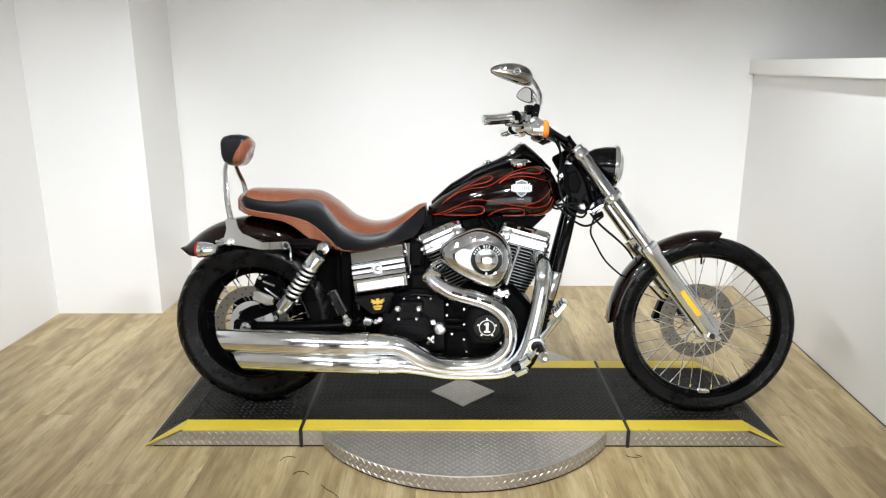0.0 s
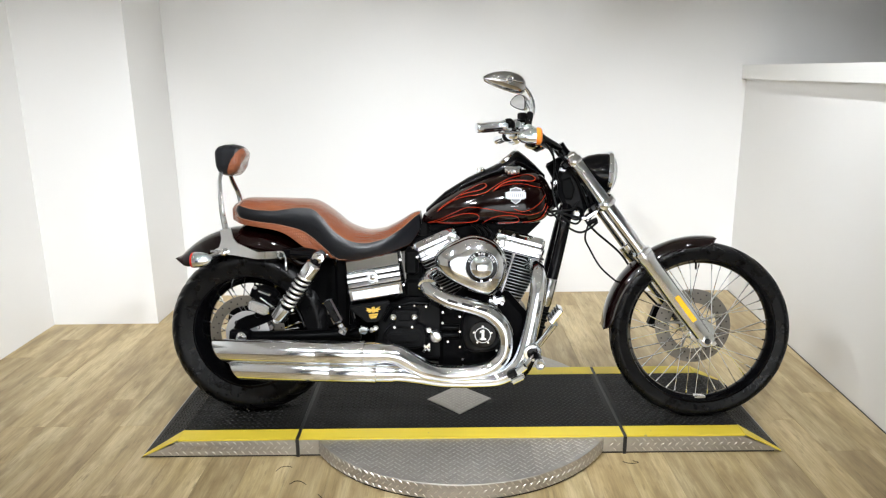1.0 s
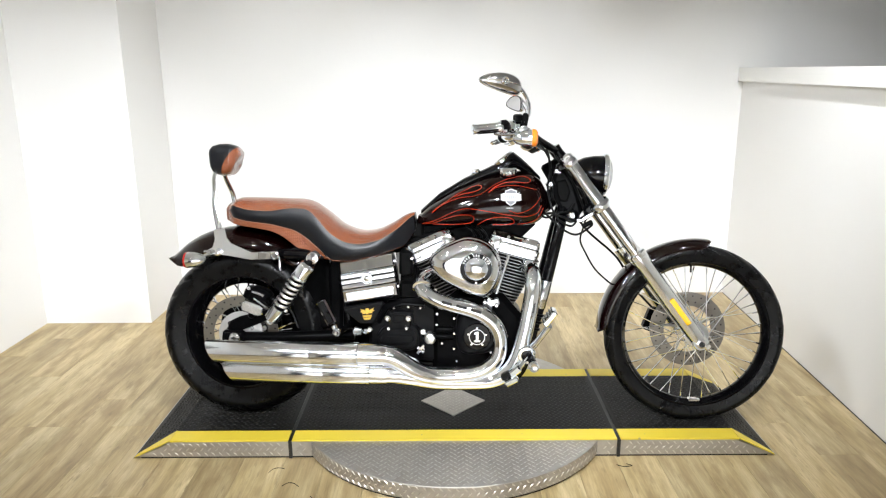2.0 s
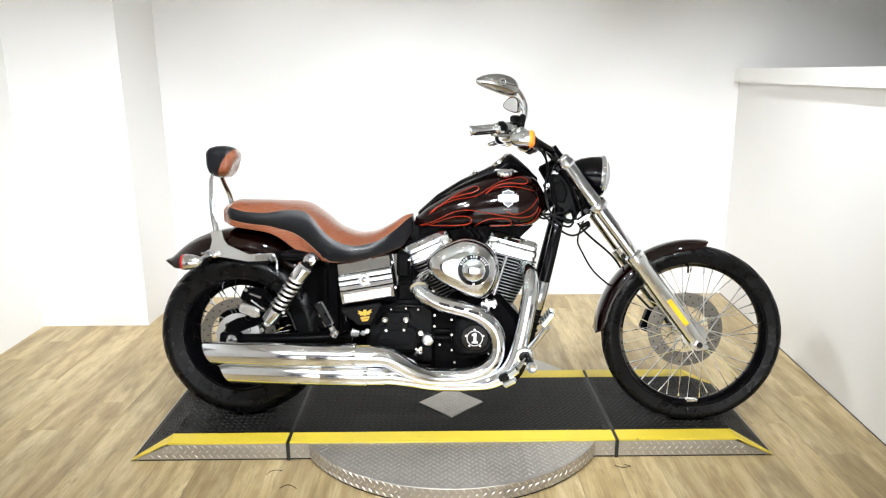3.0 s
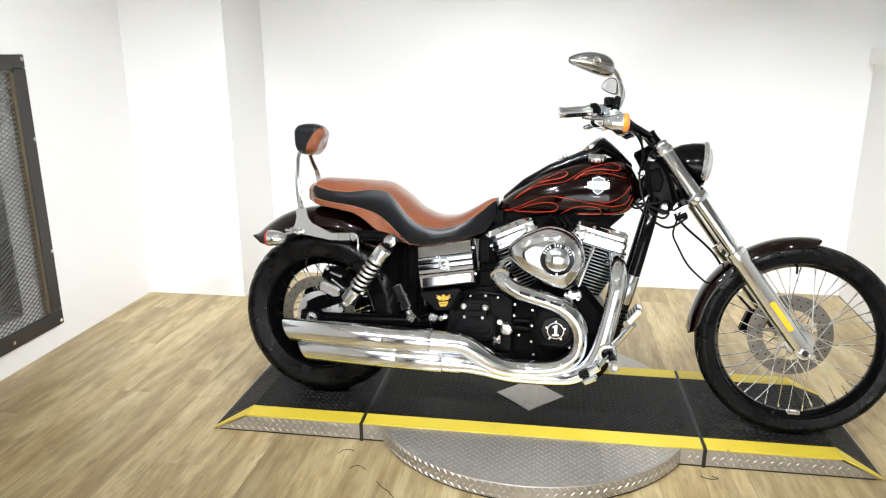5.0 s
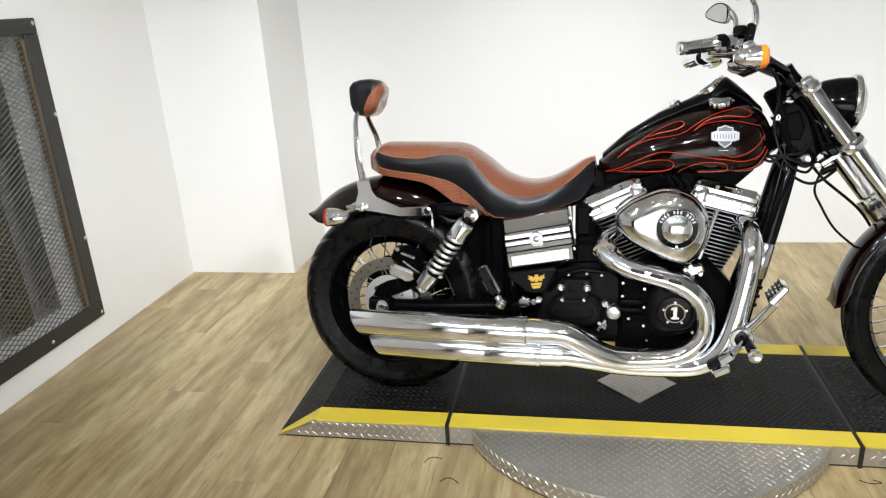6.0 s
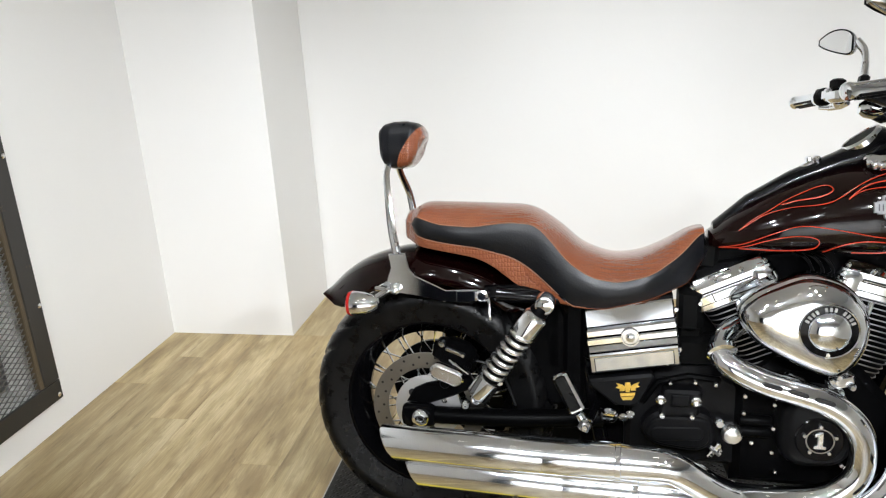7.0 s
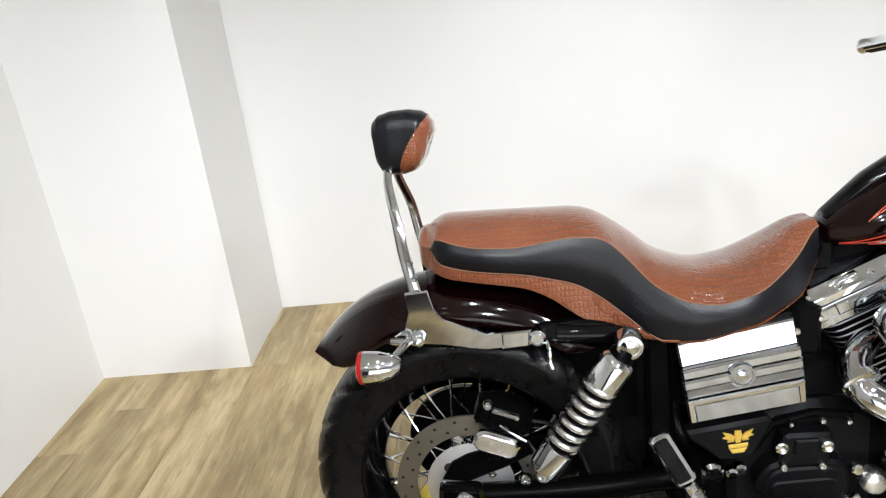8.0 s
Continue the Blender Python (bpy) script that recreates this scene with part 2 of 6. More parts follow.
def join(*geos):
    verts, faces = [], []
    for v, f in geos:
        n = len(verts)
        verts += list(v)
        faces += [tuple(i + n for i in q) for q in f]
    return verts, faces


def moved(geo, m):
    return [m @ Vector(v) for v in geo[0]], geo[1]


def interp(table, x):
    xs, ys = [p[0] for p in table], [p[1] for p in table]
    return float(np.interp(x, xs, ys))


def curve(pts, n=8, closed=False):
    """Catmull-Rom through the points."""
    p = [Vector(q) for q in pts]
    out, k = [], len(p)
    for i in range(k if closed else k - 1):
        if closed:
            a, b, c, d = p[i - 1], p[i], p[(i + 1) % k], p[(i + 2) % k]
        else:
            a, b, c, d = p[max(i - 1, 0)], p[i], p[i + 1], p[min(i + 2, k - 1)]
        for j in range(n):
            t = j / n
            out.append(0.5 * (2 * b + (c - a) * t + (2 * a - 5 * b + 4 * c - d) * t * t + (3 * b - a - 3 * c + d) * t ** 3))
    if not closed:
        out.append(p[-1])
    return out


def loft(rings, closed=True, caps=True, loop=False):
    n = len(rings[0])
    verts = [v for r in rings for v in r]
    faces = []
    for i in range(len(rings) if loop else len(rings) - 1):
        for j in range(n if closed else n - 1):
            a, b = i * n + j, i * n + (j + 1) % n
            c, d = ((i + 1) % len(rings)) * n + (j + 1) % n, ((i + 1) % len(rings)) * n + j
            faces.append((a, b, c, d))
    if caps and closed and not loop:
        faces.append(tuple(range(n - 1, -1, -1)))
        faces.append(tuple(range((len(rings) - 1) * n, len(rings) * n)))
    return verts, faces


def sweep(path, radius, seg=10, squash=1.0, loop=False):
    """A tube along a path; radius is a number or one for each point."""
    p = [Vector(q) for q in path]
    k = len(p)
    rad = radius if isinstance(radius, (list, tuple)) else [radius] * k
    rings, up = [], None
    for i in range(k):
        if loop:
            d = (p[(i + 1) % k] - p[i - 1]).normalized()
        else:
            d = (p[min(i + 1, k - 1)] - p[max(i - 1, 0)]).normalized()
        if up is None:
            up = Vector((0, 1, 0)) if abs(d.y) < 0.8 else Vector((0, 0, 1))
        up = (up - d * up.dot(d)).normalized()
        side = d.cross(up)
        rings.append([p[i] + rad[i] * (math.cos(a) * up + squash * math.sin(a) * side) for a in (2 * math.pi * j / seg for j in range(seg))])
    return loft(rings, loop=loop)


def basis(axis):
    w = Vector(axis).normalized()
    u = Vector((0, 0, 1)) if abs(w.z) < 0.8 else Vector((1, 0, 0))
    u = (u - w * u.dot(w)).normalized()
    return u, w.cross(u), w


def lathe(profile, origin, axis, seg=32, caps=True):
    """profile: (radius, along the axis)."""
    u, v, w = basis(axis)
    o = Vector(origin)
    rings = [[o + w * a + r * (math.cos(t) * u + math.sin(t) * v) for t in (2 * math.pi * j / seg for j in range(seg))] for r, a in profile]
    return loft(rings, caps=caps)


def rod(a, b, r, seg=10, bevel=0.0):
    a, b = Vector(a), Vector(b)
    h = (b - a).length
    e = bevel or min(r * 0.25, h * 0.2)
    return lathe([(r - e, 0), (r, e), (r, h - e), (r - e, h)], a, b - a, seg)


def bolt(at, axis, r=0.008, h=0.007):
    return lathe([(r, 0), (r, h * 0.6), (r * 0.72, h), (r * 0.35, h), (r * 0.3, h * 0.55)], at, axis, 12)


def inset(poly, d):
    """The polygon's points moved inwards by d (counter-clockwise polygon)."""
    n, out = len(poly), []
    area = sum(poly[i][0] * poly[(i + 1) % n][1] - poly[(i + 1) % n][0] * poly[i][1] for i in range(n))
    s = 1 if area > 0 else -1
    for i in range(n):
        a, b, c = Vector(poly[i - 1]), Vector(poly[i]), Vector(poly[(i + 1) % n])
        e, g = (b - a).normalized(), (c - b).normalized()
        na, nb = Vector((-e.y, e.x)) * s, Vector((-g.y, g.x)) * s
        m = (na + nb) / max(0.3, 1 + na.dot(nb))
        out.append(tuple(b + m * d))
    return out


def slab(poly, y0, y1, bevel=0.003):
    """A plate with that outline in (x, z) from y0 to y1, with worn edges."""
    s = 1 if y1 > y0 else -1
    rings = []
    for d, y in ((bevel, y0), (0.0, y0 + s * bevel), (0.0, y1 - s * bevel), (bevel, y1)):
        q = inset(poly, d) if d else poly
        rings.append([Vector((x, y, z)) for x, z in q])
    return loft(rings)


def domed(poly, y0, y1, steps=5, pull=0.35, power=2.0):
    """A plate that swells from y0 to y1, drawn in towards the middle."""
    cx, cz = sum(p[0] for p in poly) / len(poly), sum(p[1] for p in poly) / len(poly)
    rings = []
    for i in range(steps + 1):
        t = i / steps
        k = 1 - pull * (1 - math.sqrt(max(0, 1 - t ** power)))
        rings.append([Vector((cx + (x - cx) * k, y0 + (y1 - y0) * t, cz + (z - cz) * k)) for x, z in poly])
    return loft(rings)


def box(c, s, bevel=0.004, m=None):
    hx, hy, hz = s[0] / 2, s[1] / 2, s[2] / 2
    b = min(bevel, hx * 0.45, hy * 0.45, hz * 0.45)
    def ring(ix, iy, z):
        return [Vector((x, y, z)) for x, y in ((-hx + ix, -hy + iy + b), (-hx + ix + b, -hy + iy), (hx - ix - b, -hy + iy), (hx - ix, -hy + iy + b),
                                                (hx - ix, hy - iy - b), (hx - ix - b, hy - iy), (-hx + ix + b, hy - iy), (-hx + ix, hy - iy - b))]
    geo = loft([ring(b, b, -hz), ring(0, 0, -hz + b), ring(0, 0, hz - b), ring(b, b, hz)])
    t = Matrix.Translation(c) @ (m if m is not None else Matrix.Identity(4))
    return moved(geo, t)


def plain_box(x0, x1, y0, y1, z0, z1):
    v = [(x, y, z) for z in (z0, z1) for x, y in ((x0, y0), (x1, y0), (x1, y1), (x0, y1))]
    return v, [(3, 2, 1, 0), (4, 5, 6, 7), (0, 1, 5, 4), (1, 2, 6, 5), (2, 3, 7, 6), (3, 0, 4, 7)]


def wall_box(a, b, thick, z0, z1):
    """A wall between two plan points; its thickness goes to the left of a to b."""
    a, b = Vector(a), Vector(b)
    d = (b - a).normalized()
    n = Vector((-d.y, d.x)) * thick
    q = [a, b, b + n, a + n]
    v = [(p.x, p.y, z) for z in (z0, z1) for p in q]
    return v, [(3, 2, 1, 0), (4, 5, 6, 7), (0, 1, 5, 4), (1, 2, 6, 5), (2, 3, 7, 6), (3, 0, 4, 7)]


def structure(name, geo, material, label, category):
    return tagged(part(name, geo, material, smooth=0), label, category, kind="structure")


# ---- the room ----
GROUND = -0.012
LEFT, BACK, NEAR = -2.295, 1.668, -4.7
RIGHT_FAR, RIGHT_NEAR = (1.752, BACK), (1.40, NEAR)
FAR_SIDE = 3.3
# unseen opening and dark box, added so that the chrome reflects something dark
OPENING0, OPENING1, OPENING_H = -2.25, -1.50, 2.05
floor = structure("floor", plain_box(-2.9, FAR_SIDE + 0.2, NEAR - 1.9, 1.9, -0.14, GROUND - 0.004), GROUT, "floor of greyish tan oak-look planks", "floor")
structure("wall_back", wall_box((FAR_SIDE + 0.2, BACK), (LEFT - 0.2, BACK), -0.15, GROUND - 0.003, CEILING), WALL, "plain white painted back wall", "wall")
structure("wall_right", wall_box(RIGHT_NEAR, RIGHT_FAR, -0.12, GROUND - 0.003, 1.303), WALL, "white painted half-height side wall, lightly scuffed", "wall")
structure("wall_outer", plain_box(FAR_SIDE, FAR_SIDE + 0.15, NEAR, BACK - 0.002, GROUND - 0.003, CEILING), DIM, "plain off-white wall beyond the half wall", "wall")
structure("wall_near", join(plain_box(LEFT - 0.2, OPENING0, NEAR - 0.15, NEAR, GROUND - 0.003, CEILING), plain_box(OPENING1, FAR_SIDE + 0.2, NEAR - 0.15, NEAR, GROUND - 0.003, CEILING),
                            plain_box(OPENING0, OPENING1, NEAR - 0.15, NEAR, OPENING_H, CEILING)), DIM, "plain unseen off-white wall with an opening added for dark reflections", "wall")
structure("wall_dark_box", join(plain_box(OPENING0 - 0.55, OPENING0 - 0.5, NEAR - 1.75, NEAR - 0.152, GROUND - 0.003, 2.4), plain_box(OPENING1 + 0.5, OPENING1 + 0.55, NEAR - 1.75, NEAR - 0.152, GROUND - 0.003, 2.4),
                               plain_box(OPENING0 - 0.5, OPENING1 + 0.5, NEAR - 1.8, NEAR - 1.75, GROUND - 0.003, 2.4), plain_box(OPENING0 - 0.5, OPENING1 + 0.5, NEAR - 1.75, NEAR - 0.152, 2.35, 2.4)),
          REFLECTED_DARK, "unseen slate blue box added behind the opening to reflect dark", "wall")
structure("wall_column", plain_box(LEFT, -1.70, 1.152, BACK - 0.002, GROUND - 0.003, CEILING), WALL, "white painted boxed-out corner column", "wall")
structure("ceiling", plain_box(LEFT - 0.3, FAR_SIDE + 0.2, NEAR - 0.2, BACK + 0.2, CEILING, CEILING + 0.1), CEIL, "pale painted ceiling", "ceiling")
# the side wall with the opening for the grille
GY0, GY1, GZ0, GZ1 = -0.86, 0.372, 0.094, 1.364
OY0, OY1, OZ0, OZ1 = GY0 + 0.05, GY1 - 0.05, GZ0 + 0.05, GZ1 - 0.05
structure("wall_left", join(plain_box(LEFT - 0.16, LEFT, NEAR, OY0, GROUND - 0.003, CEILING), plain_box(LEFT - 0.16, LEFT, OY1, BACK, GROUND - 0.003, CEILING),
                            plain_box(LEFT - 0.16, LEFT, OY0, OY1, GROUND - 0.003, OZ0), plain_box(LEFT - 0.16, LEFT, OY0, OY1, OZ1, CEILING)),
          WALL, "white painted side wall with a grille opening", "wall")
structure("wall_recess", join(plain_box(LEFT - 0.62, LEFT - 0.56, OY0 - 0.3, OY1 + 0.5, GROUND - 0.003, 1.7), plain_box(LEFT - 0.56, LEFT - 0.162, OY1 + 0.5, OY1 + 0.56, GROUND - 0.003, 1.7),
                              plain_box(LEFT - 0.56, LEFT - 0.162, OY0 - 0.36, OY0 - 0.3, GROUND - 0.003, 1.7), plain_box(LEFT - 0.56, LEFT - 0.162, OY0 - 0.3, OY1 + 0.5, 1.64, 1.7),
                              plain_box(LEFT - 0.56, LEFT - 0.162, OY0 - 0.3, OY1 + 0.5, GROUND - 0.003, 0.03)), DUCT, "grey lined recess behind the grille", "wall")
# the cap board on the half wall
rw = Vector(RIGHT_FAR) - Vector(RIGHT_NEAR)
rn = Vector((-rw.y, rw.x)).normalized()
a, b = Vector(RIGHT_NEAR) + rn * 0.03, Vector(RIGHT_FAR) + rn * 0.03 - rw.normalized() * 0.006
structure("trim", wall_box(a, b, -0.18, 1.304, 1.384), TRIM, "white painted cap board on the half wall", "trim")
structure("joint_strip", wall_box(Vector(RIGHT_NEAR) + rn * 0.0045, Vector(RIGHT_FAR) + rn * 0.0045 - rw.normalized() * 0.006, -0.004, GROUND, GROUND + 0.003), GAP_BLACK, "thin dark strip along the joint of wall and floor", "trim")


def grille():
    root = tagged(new("wall_grille"), "dark steel framed expanded-metal grille screwed to the wall", "grille")
    root.location = (LEFT, 0, 0)
    w = 0.075
    bars = [("frame_bar", (GY0, GY1, GZ0, GZ0 + w)), ("frame_bar", (GY0, GY1, GZ1 - w * 0.8, GZ1)),
            ("frame_bar", (GY0, GY0 + w, GZ0 + w, GZ1 - w * 0.8)), ("frame_bar", (GY1 - w, GY1, GZ0 + w, GZ1 - w * 0.8))]
    for name, (y0, y1, z0, z1) in bars:
        part(name, box((0.007, (y0 + y1) / 2, (z0 + z1) / 2), (0.012, y1 - y0 - 0.001, z1 - z0 - 0.001), 0.003), GRILLE, root)
    lip = 0.018
    for y in (GY0 + w, GY1 - w - lip):
        part("inner_lip", box((-0.004, y + lip / 2, (GZ0 + GZ1) / 2), (0.03, lip, GZ1 - GZ0 - 2 * w), 0.003), TIMBER, root, "rusty brown inner edge")
    # diamond mesh of slanted strands
    geos, dy, dz = [], 0.040, 0.021
    y0, y1, z0, z1 = GY0 + w * 0.8, GY1 - w * 0.8, GZ0 + w * 0.8, GZ1 - w * 0.6
    slope = dz / dy
    for s in (1, -1):
        k = -int((y1 - y0) * slope / dz) - 2
        while True:
            zc = z0 + k * dz
            k += 1
            if zc > z1 + (y1 - y0) * slope:
                break
            pts = []
            for y in (y0, y1):
                pts.append((y, zc + slope * (y - y0) if s > 0 else zc + slope * (y1 - y)))
            (ya, za), (yb, zb) = pts
            if max(za, zb) < z0 or min(za, zb) > z1:
                continue
            def cut(z):
                return ya + (z - za) / (zb - za) * (yb - ya)
            if za < z0: ya, za = cut(z0), z0
            elif za > z1: ya, za = cut(z1), z1
            (pa, pza), (pb, pzb) = pts
            if zb < z0: yb, zb = pa + (z0 - pza) / (pzb - pza) * (pb - pa), z0
            elif zb > z1: yb, zb = pa + (z1 - pza) / (pzb - pza) * (pb - pa), z1
            if abs(yb - ya) < 0.01:
                continue
            t = 0.0017
            x0, x1 = (-0.003, 0.0) if s > 0 else (-0.0055, -0.0025)
            v = [(x, y, z + e) for x in (x0, x1) for y, z in ((ya, za), (yb, zb)) for e in (-t, t)]
            geos.append((v, [(0, 1, 3, 2), (4, 6, 7, 5), (0, 4, 5, 1), (2, 3, 7, 6), (0, 2, 6, 4), (1, 5, 7, 3)]))
    tagged(part("mesh", join(*geos), WIRE, root, smooth=0), kind="stuff")
    for y, z in [(GY1 - 0.018, GZ1 - 0.02), (GY1 - 0.014, 0.99), (GY1 - 0.014, 0.46), (GY1 - 0.02, GZ0 + 0.02), (-0.05, GZ1 - 0.024), (-0.45, GZ1 - 0.024),
                 (0.04, GZ0 + 0.03), (-0.33, GZ0 + 0.03), (-0.7, GZ0 + 0.03)]:
        part("screw", lathe([(0.009, 0), (0.009, 0.002), (0.005, 0.005)], (0.0125, y, z), (1, 0, 0), 12), BOLT, root)


grille()
inner = tagged(new("timber_frame"), "brown stained timber inner frame behind the grille", "frame")
inner.location = (LEFT - 0.31, 0, 0)
part("post", box((0, 0.25, 0.75), (0.08, 0.062, 1.42), 0.004), TIMBER, inner)
part("sill_rail", box((0, -0.3, 0.205), (0.08, 1.04, 0.06), 0.004), TIMBER, inner)
part("post", box((0, -0.86, 0.75), (0.08, 0.062, 1.42), 0.004), TIMBER, inner)
part("foot", box((0, 0.25, 0.034), (0.08, 0.06, 0.012), 0.002), TIMBER, inner)

# track spotlights under the ceiling, three of them added for bright reflections
for (x, y), aim, share in LAMPS:
    lamp = tagged(new("track_spotlight"), "unseen white cylindrical track spotlight under the ceiling, lit", "lamp", "ceiling spotlights")
    lamp.location = (x, y, CEILING - 0.16)
    d = (Vector(aim) - lamp.location).normalized()
    part("housing", lathe([(0.035, -0.10), (0.052, -0.09), (0.058, 0.03), (0.056, 0.045), (0.036, 0.045), (0.034, 0.02)], (0, 0, 0), d, 28), TRIM, lamp)
    part("diffuser", lathe([(0.0, 0.022), (0.034, 0.022), (0.034, 0.026), (0.0, 0.026)], (0, 0, 0), d, 24, False), GLOW, lamp)
    part("stem", rod((0, 0, 0.02), (0, 0, 0.158), 0.009, 10), TRIM, lamp)
    light = bpy.data.lights.new("bulb", "AREA")
    light.shape, light.size, light.energy, light.color = "DISK", 0.066, LAMP_WATTS * share, (0.915, 0.955, 1.0)
    light.spread = radians(LAMP_SPREAD)
    bulb = new("bulb", light)
    bulb.parent = lamp
    bulb.matrix_basis = look(d * 0.05, d * 2)


# ---- the turntable platform ----
H, HALF, MID, END = 0.06, 0.313, 0.606, 1.19
SLOPE = 1.045


def strip(poly, z_of, lift, thick):
    """A sheet over plan points, lifted above the platform's top."""
    top = [Vector((x, y, z_of(x) + lift)) for x, y in poly]
    low = [Vector((x, y, z_of(x) + lift - thick)) for x, y in poly]
    return loft([low, top])


def deck(x):
    return H if abs(x) <= SLOPE else (H - GROUND) * (END - abs(x)) / (END - SLOPE) + 0.001 + GROUND


def lugs(spots, length, width, height, place):
    """Many raised lugs joined in one mesh; spots: (u, v, angle)."""
    verts, faces = [], []
    for u, v, ang in spots:
        c, s = math.cos(ang), math.sin(ang)
        n = len(verts)
        for k, h in ((1.0, 0.0), (0.55, height)):
            for e, g in ((-1, 0), (0, -1), (1, 0), (0, 1)):
                du, dv = e * length / 2 * k, g * width / 2 * k
                verts.append(place(u + du * c - dv * s, v + du * s + dv * c, h))
        faces += [(n + 4, n + 5, n + 6, n + 7)] + [(n + i, n + (i + 1) % 4, n + 4 + (i + 1) % 4, n + 4 + i) for i in range(4)]
    return verts, faces


platform = tagged(new("display_platform"), "low diamond-plate motorcycle turntable platform with black mat and yellow edges", "platform")
EDGE = 0.075
part("middle_deck", plain_box(-MID + 0.008, MID - 0.008, -HALF, HALF, GROUND + 0.009, H - 0.004), PLATE, platform, "diamond-plate aluminium middle section", 0)
for s in (-1, 1):
    prof = [(s * (MID + 0.006), GROUND + 0.008), (s * (END - 0.012), GROUND + 0.008), (s * END, GROUND + 0.002), (s * END, GROUND + 0.003), (s * (SLOPE - 0.01), H - 0.006), (s * (MID + 0.006), H - 0.004)]
    part("ramp", loft([[Vector((x, y, z)) for x, z in prof] for y in (-HALF, HALF)]), PLATE, platform, "diamond-plate end ramp with sloped edge", 0)
    part("gap_strip", plain_box(min(s * (MID - 0.007), s * (MID + 0.005)), max(s * (MID - 0.007), s * (MID + 0.005)), -HALF - 0.003, HALF + 0.003, GROUND + 0.001, H - 0.002), GAP_BLACK, platform, "black rubber strip in the joint", 0)
R_DISC = 0.612
ring = [(R_DISC * math.cos(t), R_DISC * math.sin(t)) for t in (2 * math.pi * i / 96 for i in range(96))]
part("turntable", loft([[Vector((x * k, y * k, z)) for x, y in ring] for k, z in ((0.995, GROUND + 0.009), (1, GROUND + 0.012), (1, H - 0.009), (0.997, H - 0.006))]), PLATE, platform, "round diamond-plate turntable disc", 30)
# shadow along the platform's base, put in as a black ring and strip
part("base_shadow_gap", loft([[Vector((x * 0.985, y * 0.985, z)) for x, y in ring] for z in (GROUND, GROUND + 0.010)]), GAP_BLACK, platform, "black ring standing in for the shadow under the disc")
part("base_shadow_strip", plain_box(-END + 0.03, END - 0.03, -HALF + 0.005, HALF - 0.005, GROUND, GROUND + 0.0095), GAP_BLACK, platform, "black strip standing in for the shadow under the deck", 0)
# mats, stripes and inlay
for x0, x1 in ((-MID + 0.008, MID - 0.008),):
    part("mat", strip([(x0, -HALF + EDGE), (x1, -HALF + EDGE), (x1, HALF - EDGE), (x0, HALF - EDGE)], lambda x: H, 0.0, 0.006), MAT_RUBBER, platform, "black ribbed rubber mat", 0)
    for s in (-1, 1):
        part("stripe", strip([(x0, s * HALF), (x1, s * HALF), (x1, s * (HALF - EDGE + 0.0015)), (x0, s * (HALF - EDGE + 0.0015))], lambda x: H, 0.001, 0.006), YELLOW, platform, "yellow painted safety edge", 0)
for s in (-1, 1):
    xa, xb, xc = s * (MID + 0.006), s * SLOPE, s * (END - 0.006)
    part("mat", join(strip([(xa, -HALF + EDGE), (xb, -HALF + EDGE), (xb, HALF - EDGE), (xa, HALF - EDGE)], deck, 0.0, 0.004),
                     strip([(xb, -HALF + EDGE), (xc, -HALF + 0.004), (xc, HALF - 0.004), (xb, HALF - EDGE)], deck, 0.002, 0.004)), MAT_RUBBER, platform, "black ribbed rubber mat", 0)
    for q in (-1, 1):
        yo, yi = q * HALF, q * (HALF - EDGE + 0.0015)
        part("stripe", join(strip([(xa, yo), (xb, yo), (xb, yi), (xa, yi)], deck, 0.001, 0.006),
                            strip([(xb, yo), (xc, yo), (s * (END - 0.012), q * (HALF - 0.02)), (xb, yi)], deck, 0.0035, 0.004)), YELLOW, platform, "yellow painted safety edge", 0)
part("inlay", strip([(-0.131, 0), (0, -0.131), (0.131, 0), (0, 0.131)], lambda x: H, 0.0035, 0.004), PLATE, platform, "aluminium diamond-shaped inlay", 0)
rnd = random.Random(4)
spots = []
for i in range(-6, 7):
    for j in range(-12, 13):
        u, v = i * 0.024 + (0.012 if j % 2 else 0), j * 0.012
        if abs(u) + abs(v) < 0.118:
            spots.append((u, v, 0.8 if (i + j) % 2 else -0.8))
tagged(part("inlay_pattern", lugs(spots, 0.016, 0.0045, 0.0012, lambda u, v, h: (u, v, H + 0.0035 + h)), LUG, platform, "raised lugs of the diamond plate", 0), kind="stuff")
spots, k = [], 0
y = -HALF + EDGE + 0.012
while y < HALF - EDGE - 0.008:
    x = -END + 0.03 + (0.011 if k % 2 else 0)
    while x < END - 0.03:
        lim = HALF - EDGE if abs(x) < SLOPE else HALF - EDGE + (abs(x) - SLOPE) * 0.5
        if abs(abs(x) - MID) > 0.02 and abs(x) + abs(y) > 0.142:
            spots.append((x, y, 0.62 if k % 2 else -0.62))
        x += 0.022
    y += 0.0125
    k += 1
tagged(part("rib_pattern", lugs(spots, 0.019, 0.0055, 0.0024, lambda u, v, h: (u, v, deck(u) + h + (0.002 if abs(u) > SLOPE else 0.0))), MAT_LUG, platform, "raised herringbone ribs of the mat", 0), kind="stuff")
spots = []
for i in range(-26, 27):
    for j in range(0, 27):
        u, v = i * 0.027 + (0.0135 if j % 2 else 0), -HALF - 0.012 - j * 0.0135
        if math.hypot(u, v) < R_DISC - 0.014:
            spots.append((u, v, 0.8 if (i + j) % 2 else -0.8))
tagged(part("lug_pattern", lugs(spots, 0.018, 0.005, 0.0014, lambda u, v, h: (u, v, H - 0.006 + h)), LUG, platform, "raised lugs of the diamond plate", 0), kind="stuff")
spots = []
